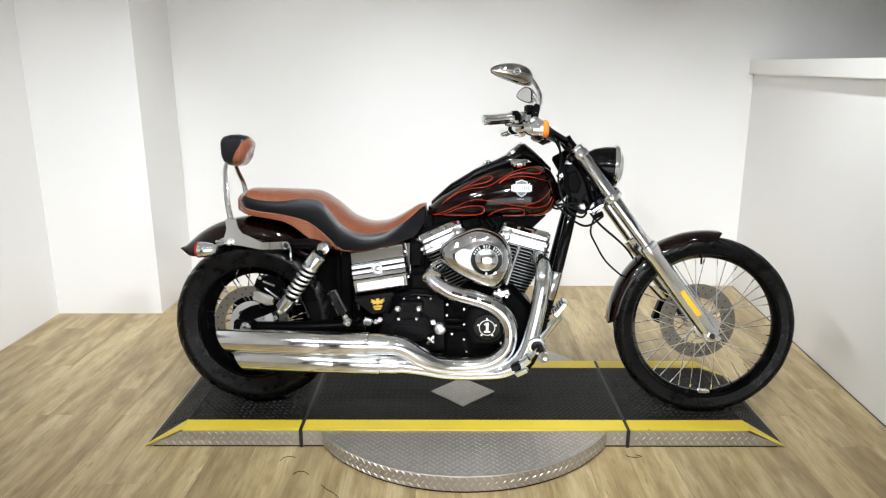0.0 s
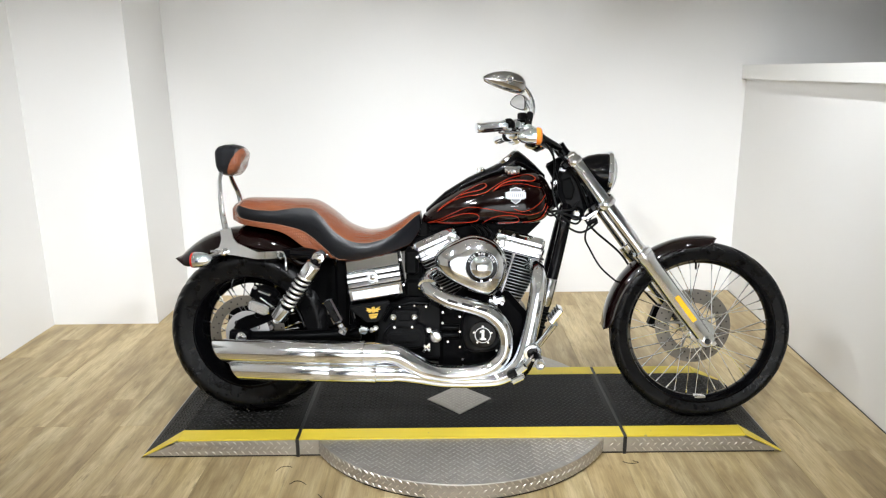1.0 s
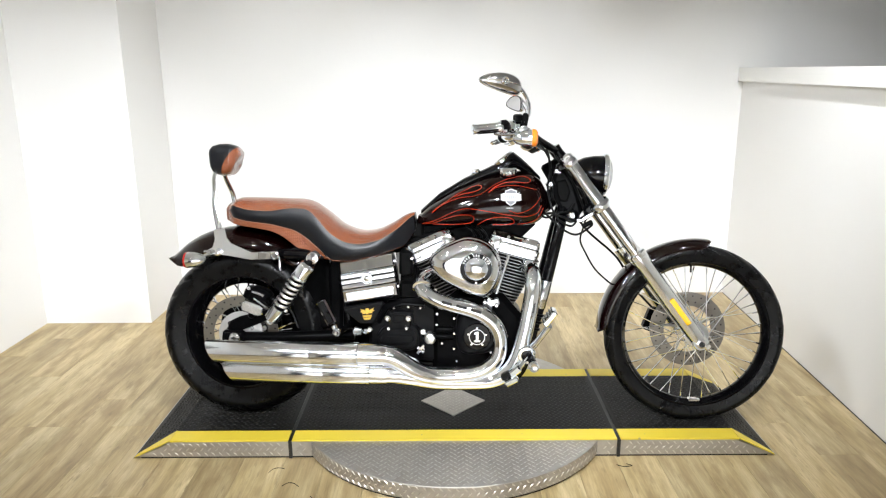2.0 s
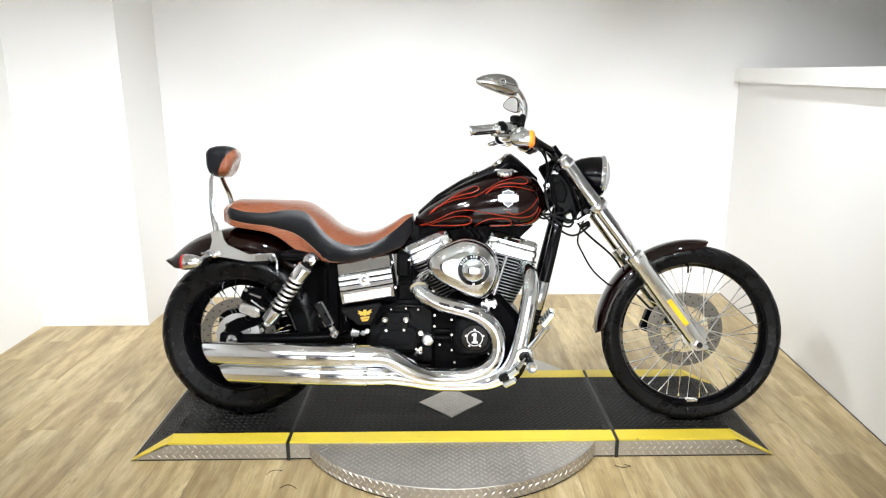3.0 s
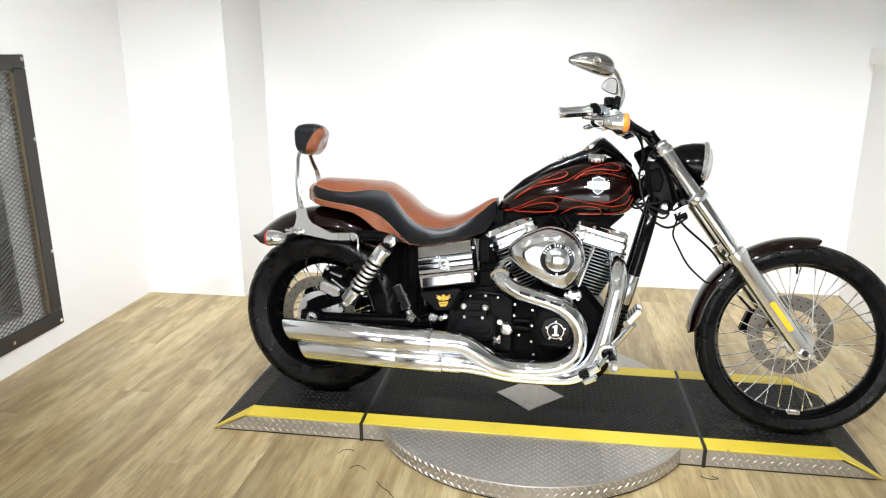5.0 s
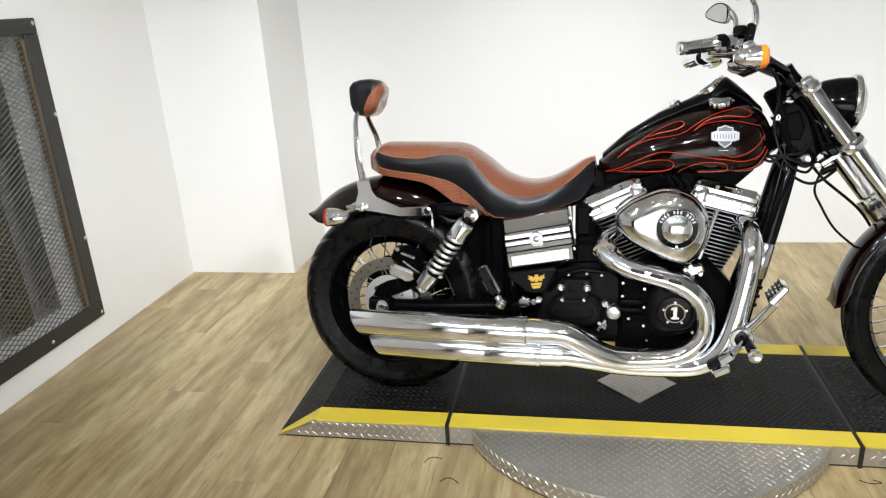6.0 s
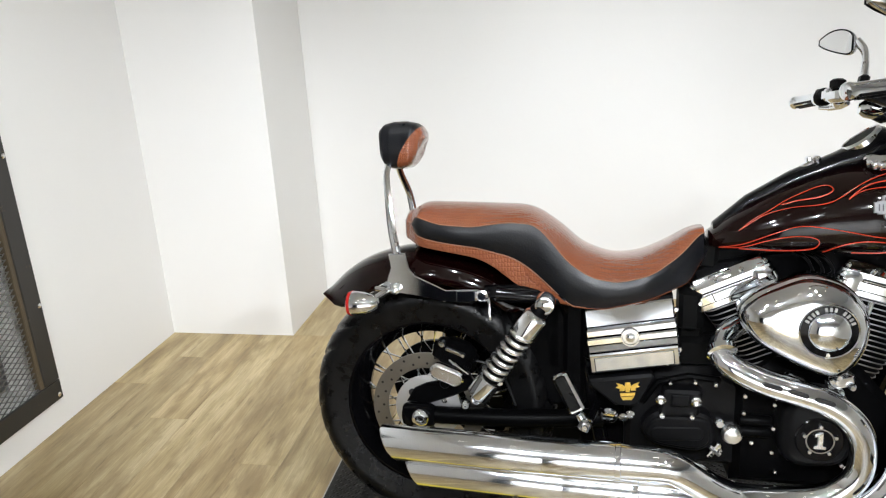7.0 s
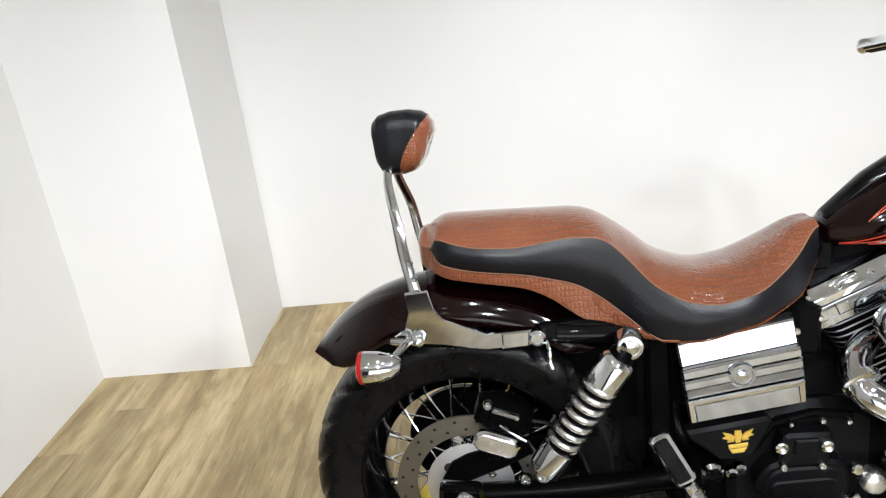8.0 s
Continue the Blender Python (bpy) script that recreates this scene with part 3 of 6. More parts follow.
for i in range(140):
    for j in range(3):
        spots.append((i * 0.027 + (0.0135 if j % 2 else 0), GROUND + 0.018 + j * 0.019, 0.8 if j % 2 else -0.8))
side = lambda u, v, h: ((R_DISC + h) * math.cos(u / R_DISC), (R_DISC + h) * math.sin(u / R_DISC), v)
tagged(part("rim_pattern", lugs([s for s in spots if s[0] < 2 * math.pi * R_DISC - 0.02], 0.021, 0.006, 0.0016, side), LUG, platform, "raised lugs of the diamond plate", 0), kind="stuff")
for s in (-1, 1):
    sp = [(u - END + 0.03, v, a) for u, v, a in spots if u < 2 * END - 0.06]
    sp = [(u, v, a) for u, v, a in sp if v < deck(u) - 0.013 and abs(abs(u) - MID) > 0.02 and (abs(u) > 0.545)]
    tagged(part("skirt_pattern", lugs(sp, 0.021, 0.006, 0.0016, lambda u, v, h: (u, s * (HALF + h), v)), LUG, platform, "raised lugs of the diamond plate", 0), kind="stuff")


# ---- the motorcycle: x forward from the rear axle, y to its left, z up from the deck ----
bike = tagged(new("motorcycle"), "leaning black cherry cruiser motorcycle with red flames and brown seat", "motorcycle")
bike.matrix_basis = pose(-0.815, -0.04, H + 0.002, -8.5, 0, -2.6)
REAR, FRONT = Vector((0.0, -0.018, 0.323)), Vector((1.735, -0.034, 0.331))
RIGHT = Vector((0, -1, 0))


def tyre(centre, radius, width, bead, groove):
    """A tyre with a round crown and slanted tread grooves cut in."""
    half, prof = width / 2, []
    sh = radius - bead
    for t in np.linspace(-1, 1, 41):
        a = t * 2.25
        y = half * math.sin(a) / 1.0 if abs(a) < 1.57 else half * math.copysign(1 - 0.16 * (abs(a) - 1.57) / 0.68, a)
        if abs(a) < 1.57:
            r = radius - sh * 0.50 * (1 - math.cos(a))
        else:
            r = radius - sh * (0.50 + 0.50 * (abs(a) - 1.57) / 0.68)
        prof.append((r, y, a))
    seg, rings = 240, []
    for i in range(seg):
        th = 2 * math.pi * i / seg
        row = []
        for r, y, a in prof:
            d = 0.0
            if groove and abs(a) < 1.25 and abs(a) > 0.12:
                ph = (i + abs(a) * 9.0 + (5 if a > 0 else 0)) % 10
                if ph < 1.6:
                    d = 0.007
            if groove and abs(abs(a) - 0.1) < 0.06:
                d = 0.004
            if abs(abs(a) - 1.78) < 0.06:
                d = -0.0015
            row.append(Vector((centre.x + (r - d) * math.cos(th), centre.y + y, centre.z + (r - d) * math.sin(th))))
        rings.append(row)
    return loft(rings, closed=False, caps=False, loop=True)


def holed_disc(centre, r0, r1, y, thick, holes, name, parent):
    """A brake rotor: a ring with drilled holes shown as dark plugs set in."""
    part(name, lathe([(r0, -thick / 2), (r1, -thick / 2), (r1, thick / 2), (r0, thick / 2), (r0, -thick / 2)], (centre.x, y, centre.z), (0, 1, 0), 64, False), STEEL, parent, "drilled steel brake disc")
    geos = []
    for i in range(holes):
        t = 2 * math.pi * i / holes
        for k, rr in enumerate((0.30, 0.72)):
            a = t + (0.5 * k) * 2 * math.pi / holes
            r = r0 + (r1 - r0) * rr
            geos.append(rod((centre.x + r * math.cos(a), y - thick * 0.56, centre.z + r * math.sin(a)), (centre.x + r * math.cos(a), y + thick * 0.56, centre.z + r * math.sin(a)), 0.004, 8))
    tagged(part("hole_pattern", join(*geos), GAP_BLACK, parent), kind="stuff")


def wheel(name, c, radius, width, bead, rim_w, hub_w, spokes, groove, rim_in):
    rim_prof = [(bead - 0.006, -rim_w), (bead + 0.006, -rim_w), (bead + 0.008, -rim_w + 0.006), (bead - 0.003, -rim_w + 0.014), (rim_in + 0.005, -rim_w * 0.45), (rim_in, 0),
                (rim_in + 0.005, rim_w * 0.45), (bead - 0.003, rim_w - 0.014), (bead + 0.008, rim_w - 0.006), (bead + 0.006, rim_w), (bead - 0.006, rim_w),
                (bead - 0.010, rim_w - 0.010), (rim_in - 0.002, rim_w * 0.40), (rim_in - 0.005, 0), (rim_in - 0.002, -rim_w * 0.40), (bead - 0.010, -rim_w + 0.010), (bead - 0.006, -rim_w)]
    rim = part(name, lathe(rim_prof, c, (0, 1, 0), 96, False), BLACK_PAINT, bike, "gloss black laced wheel rim")
    part("tyre", tyre(c, radius, width, bead, groove), RUBBER, rim, "black rubber tyre", 60)
    part("hub", lathe([(0.012, -hub_w - 0.02), (0.022, -hub_w - 0.02), (0.024, -hub_w - 0.004), (0.046, -hub_w), (0.048, -hub_w + 0.008), (0.03, -hub_w + 0.016), (0.026, 0),
                       (0.03, hub_w - 0.016), (0.048, hub_w - 0.008), (0.046, hub_w), (0.024, hub_w + 0.004), (0.022, hub_w + 0.02), (0.012, hub_w + 0.02)], c, (0, 1, 0), 40), CHROME, rim, "chrome wheel hub")
    for i in range(spokes):
        s = -1 if i % 2 else 1
        t = 2 * math.pi * i / spokes
        lean = (1 if (i // 2) % 2 else -1) * radians(52)
        h = t + lean
        a = Vector((c.x + 0.042 * math.cos(h), c.y + s * (hub_w - 0.003), c.z + 0.042 * math.sin(h)))
        b = Vector((c.x + (rim_in - 0.004) * math.cos(t), c.y + s * rim_w * 0.25, c.z + (rim_in - 0.004) * math.sin(t)))
        m = b + (a - b).normalized() * 0.02
        part("spoke", join(sweep([a, b], 0.0019, 6), sweep([b, m], 0.0032, 6)), CHROME, rim)
    return rim


front_wheel = wheel("front_wheel", FRONT, 0.3385, 0.088, 0.279, 0.034, 0.05, 40, True, 0.262)
rear_wheel = wheel("rear_wheel", REAR, 0.325, 0.176, 0.222, 0.070, 0.07, 40, True, 0.188)
holed_disc(FRONT, 0.092, 0.146, 0.036, 0.005, 24, "brake_disc", front_wheel)
part("disc_carrier", join(lathe([(0.026, 0.030), (0.044, 0.032), (0.046, 0.040), (0.026, 0.044)], (FRONT.x, 0, FRONT.z), (0, 1, 0), 40),
                          *[sweep([(FRONT.x + r * math.cos(0.35 + 1.2566 * k + w), 0.037, FRONT.z + r * math.sin(0.35 + 1.2566 * k + w)) for r, w in ((0.038, 0.0), (0.066, 0.10), (0.098, 0.14))], [0.013, 0.009, 0.012], 10, 0.4) for k in range(5)]), BRIGHT_ALU, front_wheel, "five-armed aluminium disc carrier")
holed_disc(REAR, 0.106, 0.146, -0.106, 0.006, 20, "brake_disc", rear_wheel)
carrier = part("disc_carrier", lathe([(0.03, 0.082), (0.078, 0.085), (0.086, 0.087), (0.086, 0.090), (0.05, 0.094), (0.03, 0.094)], REAR, RIGHT, 48), BRIGHT_ALU, rear_wheel, "aluminium disc carrier")
for i in range(5):
    t = 2 * math.pi * i / 5 + 1.1
    part("carrier_hole", rod(REAR + Vector((0.056 * math.cos(t), -0.0925, 0.056 * math.sin(t))), REAR + Vector((0.056 * math.cos(t), -0.0955, 0.056 * math.sin(t))), 0.010, 16), GAP_BLACK, carrier)
for i in range(5):
    t = 2 * math.pi * i / 5 + 0.5
    part("disc_bolt", bolt((REAR.x + 0.05 * math.cos(t), -0.112, REAR.z + 0.05 * math.sin(t)), RIGHT, 0.008, 0.006), BOLT, rear_wheel)
part("valve", rod(FRONT + Vector((-0.015, 0, 0.262)), FRONT + Vector((-0.015, 0, 0.232)), 0.004, 8), BLACK_PLASTIC, front_wheel)
part("balance_weight", box(FRONT + Vector((0.01, -0.005, -0.262)), (0.045, 0.03, 0.012), 0.003), BOLT, front_wheel)

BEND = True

# fork
FT, FB = Vector((1.222, 0, 1.006)), Vector((1.706, 0, 0.348))
FD = (FB - FT).normalized()


def on_fork(d, y=0.0):
    return FT + FD * d + Vector((0, y, 0))


FL = (FB - FT).length
for s in (-1, 1):
    y = 0.128 * s
    leg = part("fork_leg", lathe([(0.016, -0.012), (0.021, -0.006), (0.0232, 0.0), (0.0232, FL * 0.6)], on_fork(0, y), FD, 24), CHROME, bike, "chrome upper fork tube")
    part("slider", lathe([(0.028, 0.0), (0.034, 0.004), (0.035, 0.03), (0.032, 0.036), (0.032, FL * 0.30), (0.030, FL * 0.44), (0.026, FL * 0.472), (0.012, FL * 0.482)], on_fork(FL * 0.535, y), FD, 24), FORK_ALU, leg, "brushed aluminium fork slider")
    part("axle_clamp", lathe([(0.026, -0.022), (0.03, -0.018), (0.03, 0.018), (0.026, 0.022)], FB + Vector((0.004, y, -0.008)), (0, 1, 0), 24), FORK_ALU, leg)
    part("axle_end", lathe([(0.017, 0.0), (0.017, 0.010), (0.011, 0.012), (0.010, 0.004)], FB + Vector((0.004, y + s * 0.022, -0.008)), (0, s, 0), 20), BOLT, leg)
    part("axle_bore", lathe([(0.0095, 0.004), (0.0095, 0.0055)], FB + Vector((0.004, y + s * 0.022, -0.008)), (0, s, 0), 16), GAP_BLACK, leg)
    part("fork_cap", lathe([(0.022, 0), (0.023, 0.006), (0.017, 0.011), (0.010, 0.013)], on_fork(-0.004, y), -FD, 6), BOLT, leg)
    part("dust_ring", lathe([(0.030, 0), (0.034, 0.004), (0.034, 0.018), (0.030, 0.022)], on_fork(FL * 0.515, y), FD, 24), CHROME, leg)
    m = FD.to_track_quat("Z", "Y").to_matrix().to_4x4()
    part("reflector", box(on_fork(FL * 0.835, y) + Vector((0.004, s * 0.034, 0.003)), (0.008, 0.019, 0.112), 0.003, Matrix.Rotation(radians(0), 4, "Z") @ m), REFLECTOR, leg, "long yellow side reflector")
    part("clamp", lathe([(0.034, 0), (0.037, 0.004), (0.037, 0.026), (0.034, 0.03)], on_fork(FL * 0.235, y), FD, 20), CHROME, leg, "chrome lower clamp collar")
    part("clamp", lathe([(0.027, 0), (0.029, 0.004), (0.029, 0.018), (0.027, 0.022)], on_fork(0.006, y), FD, 20), CHROME, leg, "chrome upper clamp collar")
m = FD.to_track_quat("Z", "Y").to_matrix().to_4x4()
for d, deep in ((FL * 0.018, 0.07), (FL * 0.245, 0.09)):
    part("triple_clamp", box(on_fork(d) + Vector((-0.012, 0, -0.008)), (0.24, deep, 0.03), 0.008, m), BLACK_PAINT, bike, "black fork triple clamp")
part("steering_neck", rod((1.165, 0, 0.985), (1.27, 0, 0.80), 0.036, 20), BLACK_COAT, bike)
part("front_axle", rod(FRONT + Vector((-0.004, -0.13, 0.0)), FRONT + Vector((-0.004, 0.13, 0.0)), 0.011, 14), BOLT, bike)
cal = part("front_caliper", box((1.598, 0.084, 0.372), (0.075, 0.06, 0.10), 0.014, Matrix.Rotation(radians(20), 4, "Y")), BLACK_COAT, bike, "black front brake caliper")
for dz in (-0.03, 0.03):
    part("caliper_bolt", bolt((1.60, 0.053, 0.372 + dz), RIGHT, 0.007), BOLT, cal)


def fender(name, c, r, a0, a1, half, drop, thick, flare=0.0, n=48, tip=0.0):
    """A mudguard: an arched section swept round the wheel."""
    rings = []
    for i, a in enumerate(np.linspace(a0, a1, n)):
        t = radians(a)
        out = Vector((math.cos(t), 0, math.sin(t)))
        k = i / (n - 1)
        end = min(1.0, min(k, 1 - k) / 0.10)
        end = math.sqrt(end * (2 - end))
        w = half * (0.82 + 0.18 * math.sqrt(end))
        rr = r + flare * max(0, k - 0.75) ** 2 * 16 + tip * max(0, 0.2 - k) ** 2 * 25
        row, row2 = [], []
        for s in np.linspace(-1, 1, 17):
            y = w * math.sin(s * 1.5) / math.sin(1.5)
            d = drop * end * (1 - math.cos(s * 1.5)) ** 1.15
            row.append(Vector(c) + out * (rr - d) + Vector((0, y, 0)))
            row2.append(Vector(c) + out * (rr - d - thick) + Vector((0, y * 0.975, 0)))
        rings.append(row + row2[::-1])
    return part(name, loft(rings), MAROON, bike, smooth=60)


FC = Vector((1.720, -0.012, 0.334))
ff = fender("front_fender", FC, 0.366, 84, 178, 0.062, 0.035, 0.003)
ff["label"] = "slim black cherry front mudguard"
for s in (-1, 1):
    part("fender_bracket", sweep([Vector((1.50, s * 0.058, 0.60)), Vector((1.52, s * 0.085, 0.60)), Vector((1.535, s * 0.10, 0.585))], 0.007, 8), CHROME, ff)
    part("fender_bolt", bolt((1.505, s * 0.062, 0.598), (0, s, 0), 0.009, 0.008), BOLT, ff)
RC = Vector((0.02, 0, 0.323))
rf = fender("rear_fender", RC, 0.408, 47, 133, 0.112, 0.075, 0.004, flare=-0.01)
rf["label"] = "black cherry rear mudguard"

# headlight
hl = part("headlight", lathe([(0.0, -0.116), (0.020, -0.111), (0.044, -0.093), (0.060, -0.066), (0.070, -0.03), (0.073, 0.0), (0.073, 0.012)], (1.357, 0, 0.937), (1, 0, -0.09), 40), BLACK_PAINT, bike, "gloss black bullet headlight")
part("trim_ring", lathe([(0.070, 0.0), (0.080, 0.002), (0.083, 0.009), (0.080, 0.018), (0.072, 0.022), (0.068, 0.019)], (1.361, 0, 0.937), (1, 0, -0.09), 40, False), CHROME, hl, "chrome headlight ring")
part("lens", lathe([(0.070, 0.02), (0.060, 0.030), (0.04, 0.038), (0.0, 0.042)], (1.361, 0, 0.937), (1, 0, -0.09), 40), LENS, hl, "clear headlight lens")
part("reflector_bowl", lathe([(0.071, 0.018), (0.05, -0.005), (0.02, -0.03), (0.0, -0.035)], (1.361, 0, 0.937), (1, 0, -0.09), 32), CHROME, hl)
part("mount", sweep([(1.33, 0, 0.88), (1.315, 0, 0.85), (1.29, 0, 0.83)], 0.012, 10), BLACK_COAT, hl)

# handlebar
BAR = [(0.892, -0.245, 1.112), (0.95, -0.217, 1.120), (1.02, -0.185, 1.121), (1.085, -0.155, 1.102), (1.125, -0.115, 1.070), (1.185, -0.055, 1.032), (1.20, 0.0, 1.025),
       (1.192, 0.075, 1.032), (1.15, 0.16, 1.072), (1.11, 0.23, 1.112), (1.07, 0.29, 1.136), (1.025, 0.365, 1.141), (0.985, 0.48, 1.143)]
bar = part("handlebar", sweep(curve(BAR, 8), 0.0135, 14), BLACK_PAINT, bike, "black handlebar")


def swell(k):
    """The mirror's outline: pointed tail, blunt end at the stem."""
    return (1 - (1 - min(k, 1.0) / 0.72) ** 2 if k < 0.72 else math.sqrt(max(0.0, 1 - ((k - 0.72) / 0.28) ** 2.6))) ** 0.85


def mirror(tip, base, back, high, ornate):
    """A teardrop mirror from its tip to the stem; back: the way its chrome shell bulges."""
    tip, base, back = Vector(tip), Vector(base), Vector(back).normalized()

    def centre(k):
        return tip.lerp(base, k) + Vector((0, 0, 0.008 * math.sin(math.pi * k)))
    rings = []
    for k in [0.0, 0.01, 0.03, 0.07] + list(np.linspace(0.12, 0.88, 15)) + [0.93, 0.965, 0.985, 0.997]:
        h, w = high * max(0.03, swell(k)), 0.030 * max(0.03, swell(k))
        rings.append([centre(k) + back * (w * (math.cos(a) if math.cos(a) > 0 else 0.3 * math.cos(a))) + Vector((0, 0, h * math.sin(a) * (0.85 if math.sin(a) > 0 else 1.0))) for a in (2 * math.pi * j / 28 for j in range(28))])
    shell = part("mirror", loft(rings), DARKENED_CHROME, bike, "teardrop mirror in chrome darkened for its dark reflections", 60)
    ks = list(np.linspace(0.06, 0.96, 18))
    edge = [centre(k) + Vector((0, 0, q * high * 0.93 * swell(k))) for k, q in [(k, 0.85) for k in ks] + [(k, -1.0) for k in ks[::-1]]]
    part("mirror_face", loft([[p - back * d for p in edge] for d in (0.004, 0.0105)]), MIRROR, shell, "mirror glass", 30)
    part("glass_rim", sweep([p - back * 0.0098 for p in edge], 0.0022, 6, loop=True), BLACK_PLASTIC, shell, "thin black rim")
    if ornate:
        # the highlight along the shell, added as a raised chrome strip
        highlight_strip = [centre(k) + back * (0.0295 * swell(k)) for k in np.linspace(0.10, 0.95, 22)]
        part("highlight_strip", sweep(highlight_strip, [0.002 + 0.0065 * math.sin(math.pi * i / 21) for i in range(22)], 12, 0.5), CHROME, shell, "chrome strip added in place of the shell's highlight")
        part("shell_ring", lathe([(0.008, 0.0), (0.014, 0.0), (0.0145, 0.004), (0.011, 0.009), (0.008, 0.007), (0.008, 0.0)], centre(0.54) + back * 0.029, back, 24, False), CHROME, shell, "chrome ring emblem")
        rim = [centre(k) + back * 0.006 + Vector((0, 0, -high * 0.99 * swell(k))) for k in np.linspace(0.03, 0.97, 26)]
        part("lower_rim", sweep(rim, 0.0032, 8), CHROME, shell, "bright lower rim")
    return shell


GRIPS = {-1: ((0.896, -0.243, 1.117), (0.985, -0.200, 1.123)), 1: ((0.985, 0.480, 1.143), (1.025, 0.365, 1.141))}
STEMS = {-1: [(1.066, -0.176, 1.138), (1.081, -0.172, 1.170), (1.077, -0.174, 1.212), (1.060, -0.180, 1.246), (1.040, -0.190, 1.266)],
         1: [(1.085, 0.295, 1.150), (1.100, 0.33, 1.185), (1.116, 0.37, 1.225), (1.121, 0.395, 1.265), (1.108, 0.415, 1.296)]}
SIGNALS = {-1: (1.092, -0.205, 1.086), 1: (1.150, 0.30, 1.098)}
for s in (-1, 1):
    part("riser", sweep(curve([(1.222, s * 0.045, 0.995), (1.20, s * 0.045, 1.02), (1.183, s * 0.045, 1.045)], 4), 0.019, 14), BLACK_PAINT, bar)
    g0, g1 = (Vector(g) for g in GRIPS[s])
    grip = part("grip", lathe([(0.010, -0.013), (0.0165, -0.011), (0.0185, -0.006), (0.0185, 0.0), (0.0165, 0.006), (0.0162, 0.085), (0.020, 0.09), (0.020, 0.10)], g0, g1 - g0, 24), CHROME, bike, "chrome handgrip with black rubber strips")
    d = (g1 - g0).normalized()
    u, v, w = basis(d)
    for k in (2.6, 3.4, 4.2, 5.0):
        a = 2 * math.pi * k / 8
        o = 0.0162 * (math.cos(a) * u + math.sin(a) * v)
        part("rubber_strip", sweep([g0 + d * 0.012 + o, g0 + d * 0.082 + o], 0.0034, 8), RUBBER, grip)
    part("switch_housing", lathe([(0.018, 0.0), (0.0235, 0.003), (0.0245, 0.018), (0.020, 0.024), (0.016, 0.026)], g0 + d * 0.101, d, 20), BLACK_PLASTIC, bar, "black switch housing")
    part("switch", box(g0 + d * 0.118 + Vector((-0.006, s * 0.022, 0.018)), (0.020, 0.016, 0.012), 0.003), BLACK_PLASTIC, bar)
    part("switch", box(g0 + d * 0.124 + Vector((-0.008, s * 0.022, -0.014)), (0.016, 0.016, 0.014), 0.003), CHROME, bar)
    turn = Matrix.Rotation(math.atan2(d.y, d.x) if s < 0 else math.atan2(d.y, d.x) + math.pi, 4, "Z")
    hub = g0 + d * 0.166
    part("master_cylinder", join(box(hub + Vector((0, 0, -0.004)), (0.052, 0.040, 0.036), 0.010, turn), lathe([(0.016, 0), (0.018, 0.004), (0.018, 0.03), (0.012, 0.034)], hub + Vector((0.010, s * 0.012, -0.010)), (0.3, s, -0.2), 16)), CHROME, bar, "chrome brake master cylinder")
    part("clamp", box(g0 + d * 0.138 + Vector((0, 0, 0.002)), (0.030, 0.036, 0.034), 0.008, turn), CHROME, bar, "chrome switch clamp")
    part("reservoir_cap", box(hub + Vector((0.000, 0, 0.027)), (0.028, 0.034, 0.026), 0.005, turn), BLACK_PLASTIC, bar, "black reservoir cap")
    fwd = Vector((d.y, -d.x, 0)) * (-s)
    part("lever", sweep(curve([hub + fwd * 0.034 + Vector((0, 0, -0.020)), hub - d * 0.035 + fwd * 0.036 + Vector((0, 0, -0.026)), hub - d * 0.07 + fwd * 0.030 + Vector((0, 0, -0.026)), hub - d * 0.105 + fwd * 0.028 + Vector((0, 0, -0.020))], 6), [0.0085] * 7 + [0.0075] * 6 + [0.0065] * 6, 10, 0.6), CHROME, bar, "chrome hand lever")
    part("mirror_stem", sweep(curve(STEMS[s], 6), [0.0155] * 12 + [0.0125] * 13, 14, 0.6), CHROME, bar, "chrome mirror stem")
    part("stem_foot", box(Vector(STEMS[s][0]) + Vector((0.002, 0, 0.004)), (0.022, 0.03, 0.060), 0.006, Matrix.Rotation(radians(10), 4, "Y")), BLACK_PLASTIC, bar)
    # front indicator
    ix, iy, iz = SIGNALS[s]
    si = part("front_indicator", lathe([(0.0, -0.066), (0.014, -0.064), (0.024, -0.052), (0.029, -0.032), (0.030, -0.01), (0.030, 0.0)], (ix, iy, iz), (1, 0, -0.02), 28), CHROME, bike, "chrome bullet indicator")
    part("lens", lathe([(0.029, 0.0), (0.031, 0.002), (0.030, 0.014), (0.022, 0.020), (0.0, 0.022)], (ix, iy, iz), (1, 0, -0.02), 28), AMBER, si, "amber indicator lens")
    part("stalk", sweep([(ix - 0.030, iy, iz - 0.022), (ix - 0.015, iy * 0.95, iz - 0.034), (ix + 0.030, iy * 0.75, iz - 0.020)], 0.007, 8), BLACK_PAINT, si)
mirror((0.908, -0.246, 1.287), (1.052, -0.182, 1.262), (0.41, -0.91, 0.05), 0.038, True)
mirror((1.046, 0.522, 1.314), (1.106, 0.416, 1.290), (0.72, 0.69, 0.0), 0.037, False)

# tank
ZT = [(0.676, 0.772), (0.716, 0.812), (0.78, 0.856), (0.84, 0.890), (0.90, 0.918), (0.95, 0.936), (1.0, 0.948), (1.06, 0.951), (1.10, 0.944), (1.135, 0.924), (1.158, 0.885), (1.168, 0.845)]
ZB = [(0.676, 0.744), (0.75, 0.748), (1.08, 0.754), (1.12, 0.762), (1.15, 0.785), (1.168, 0.82)]
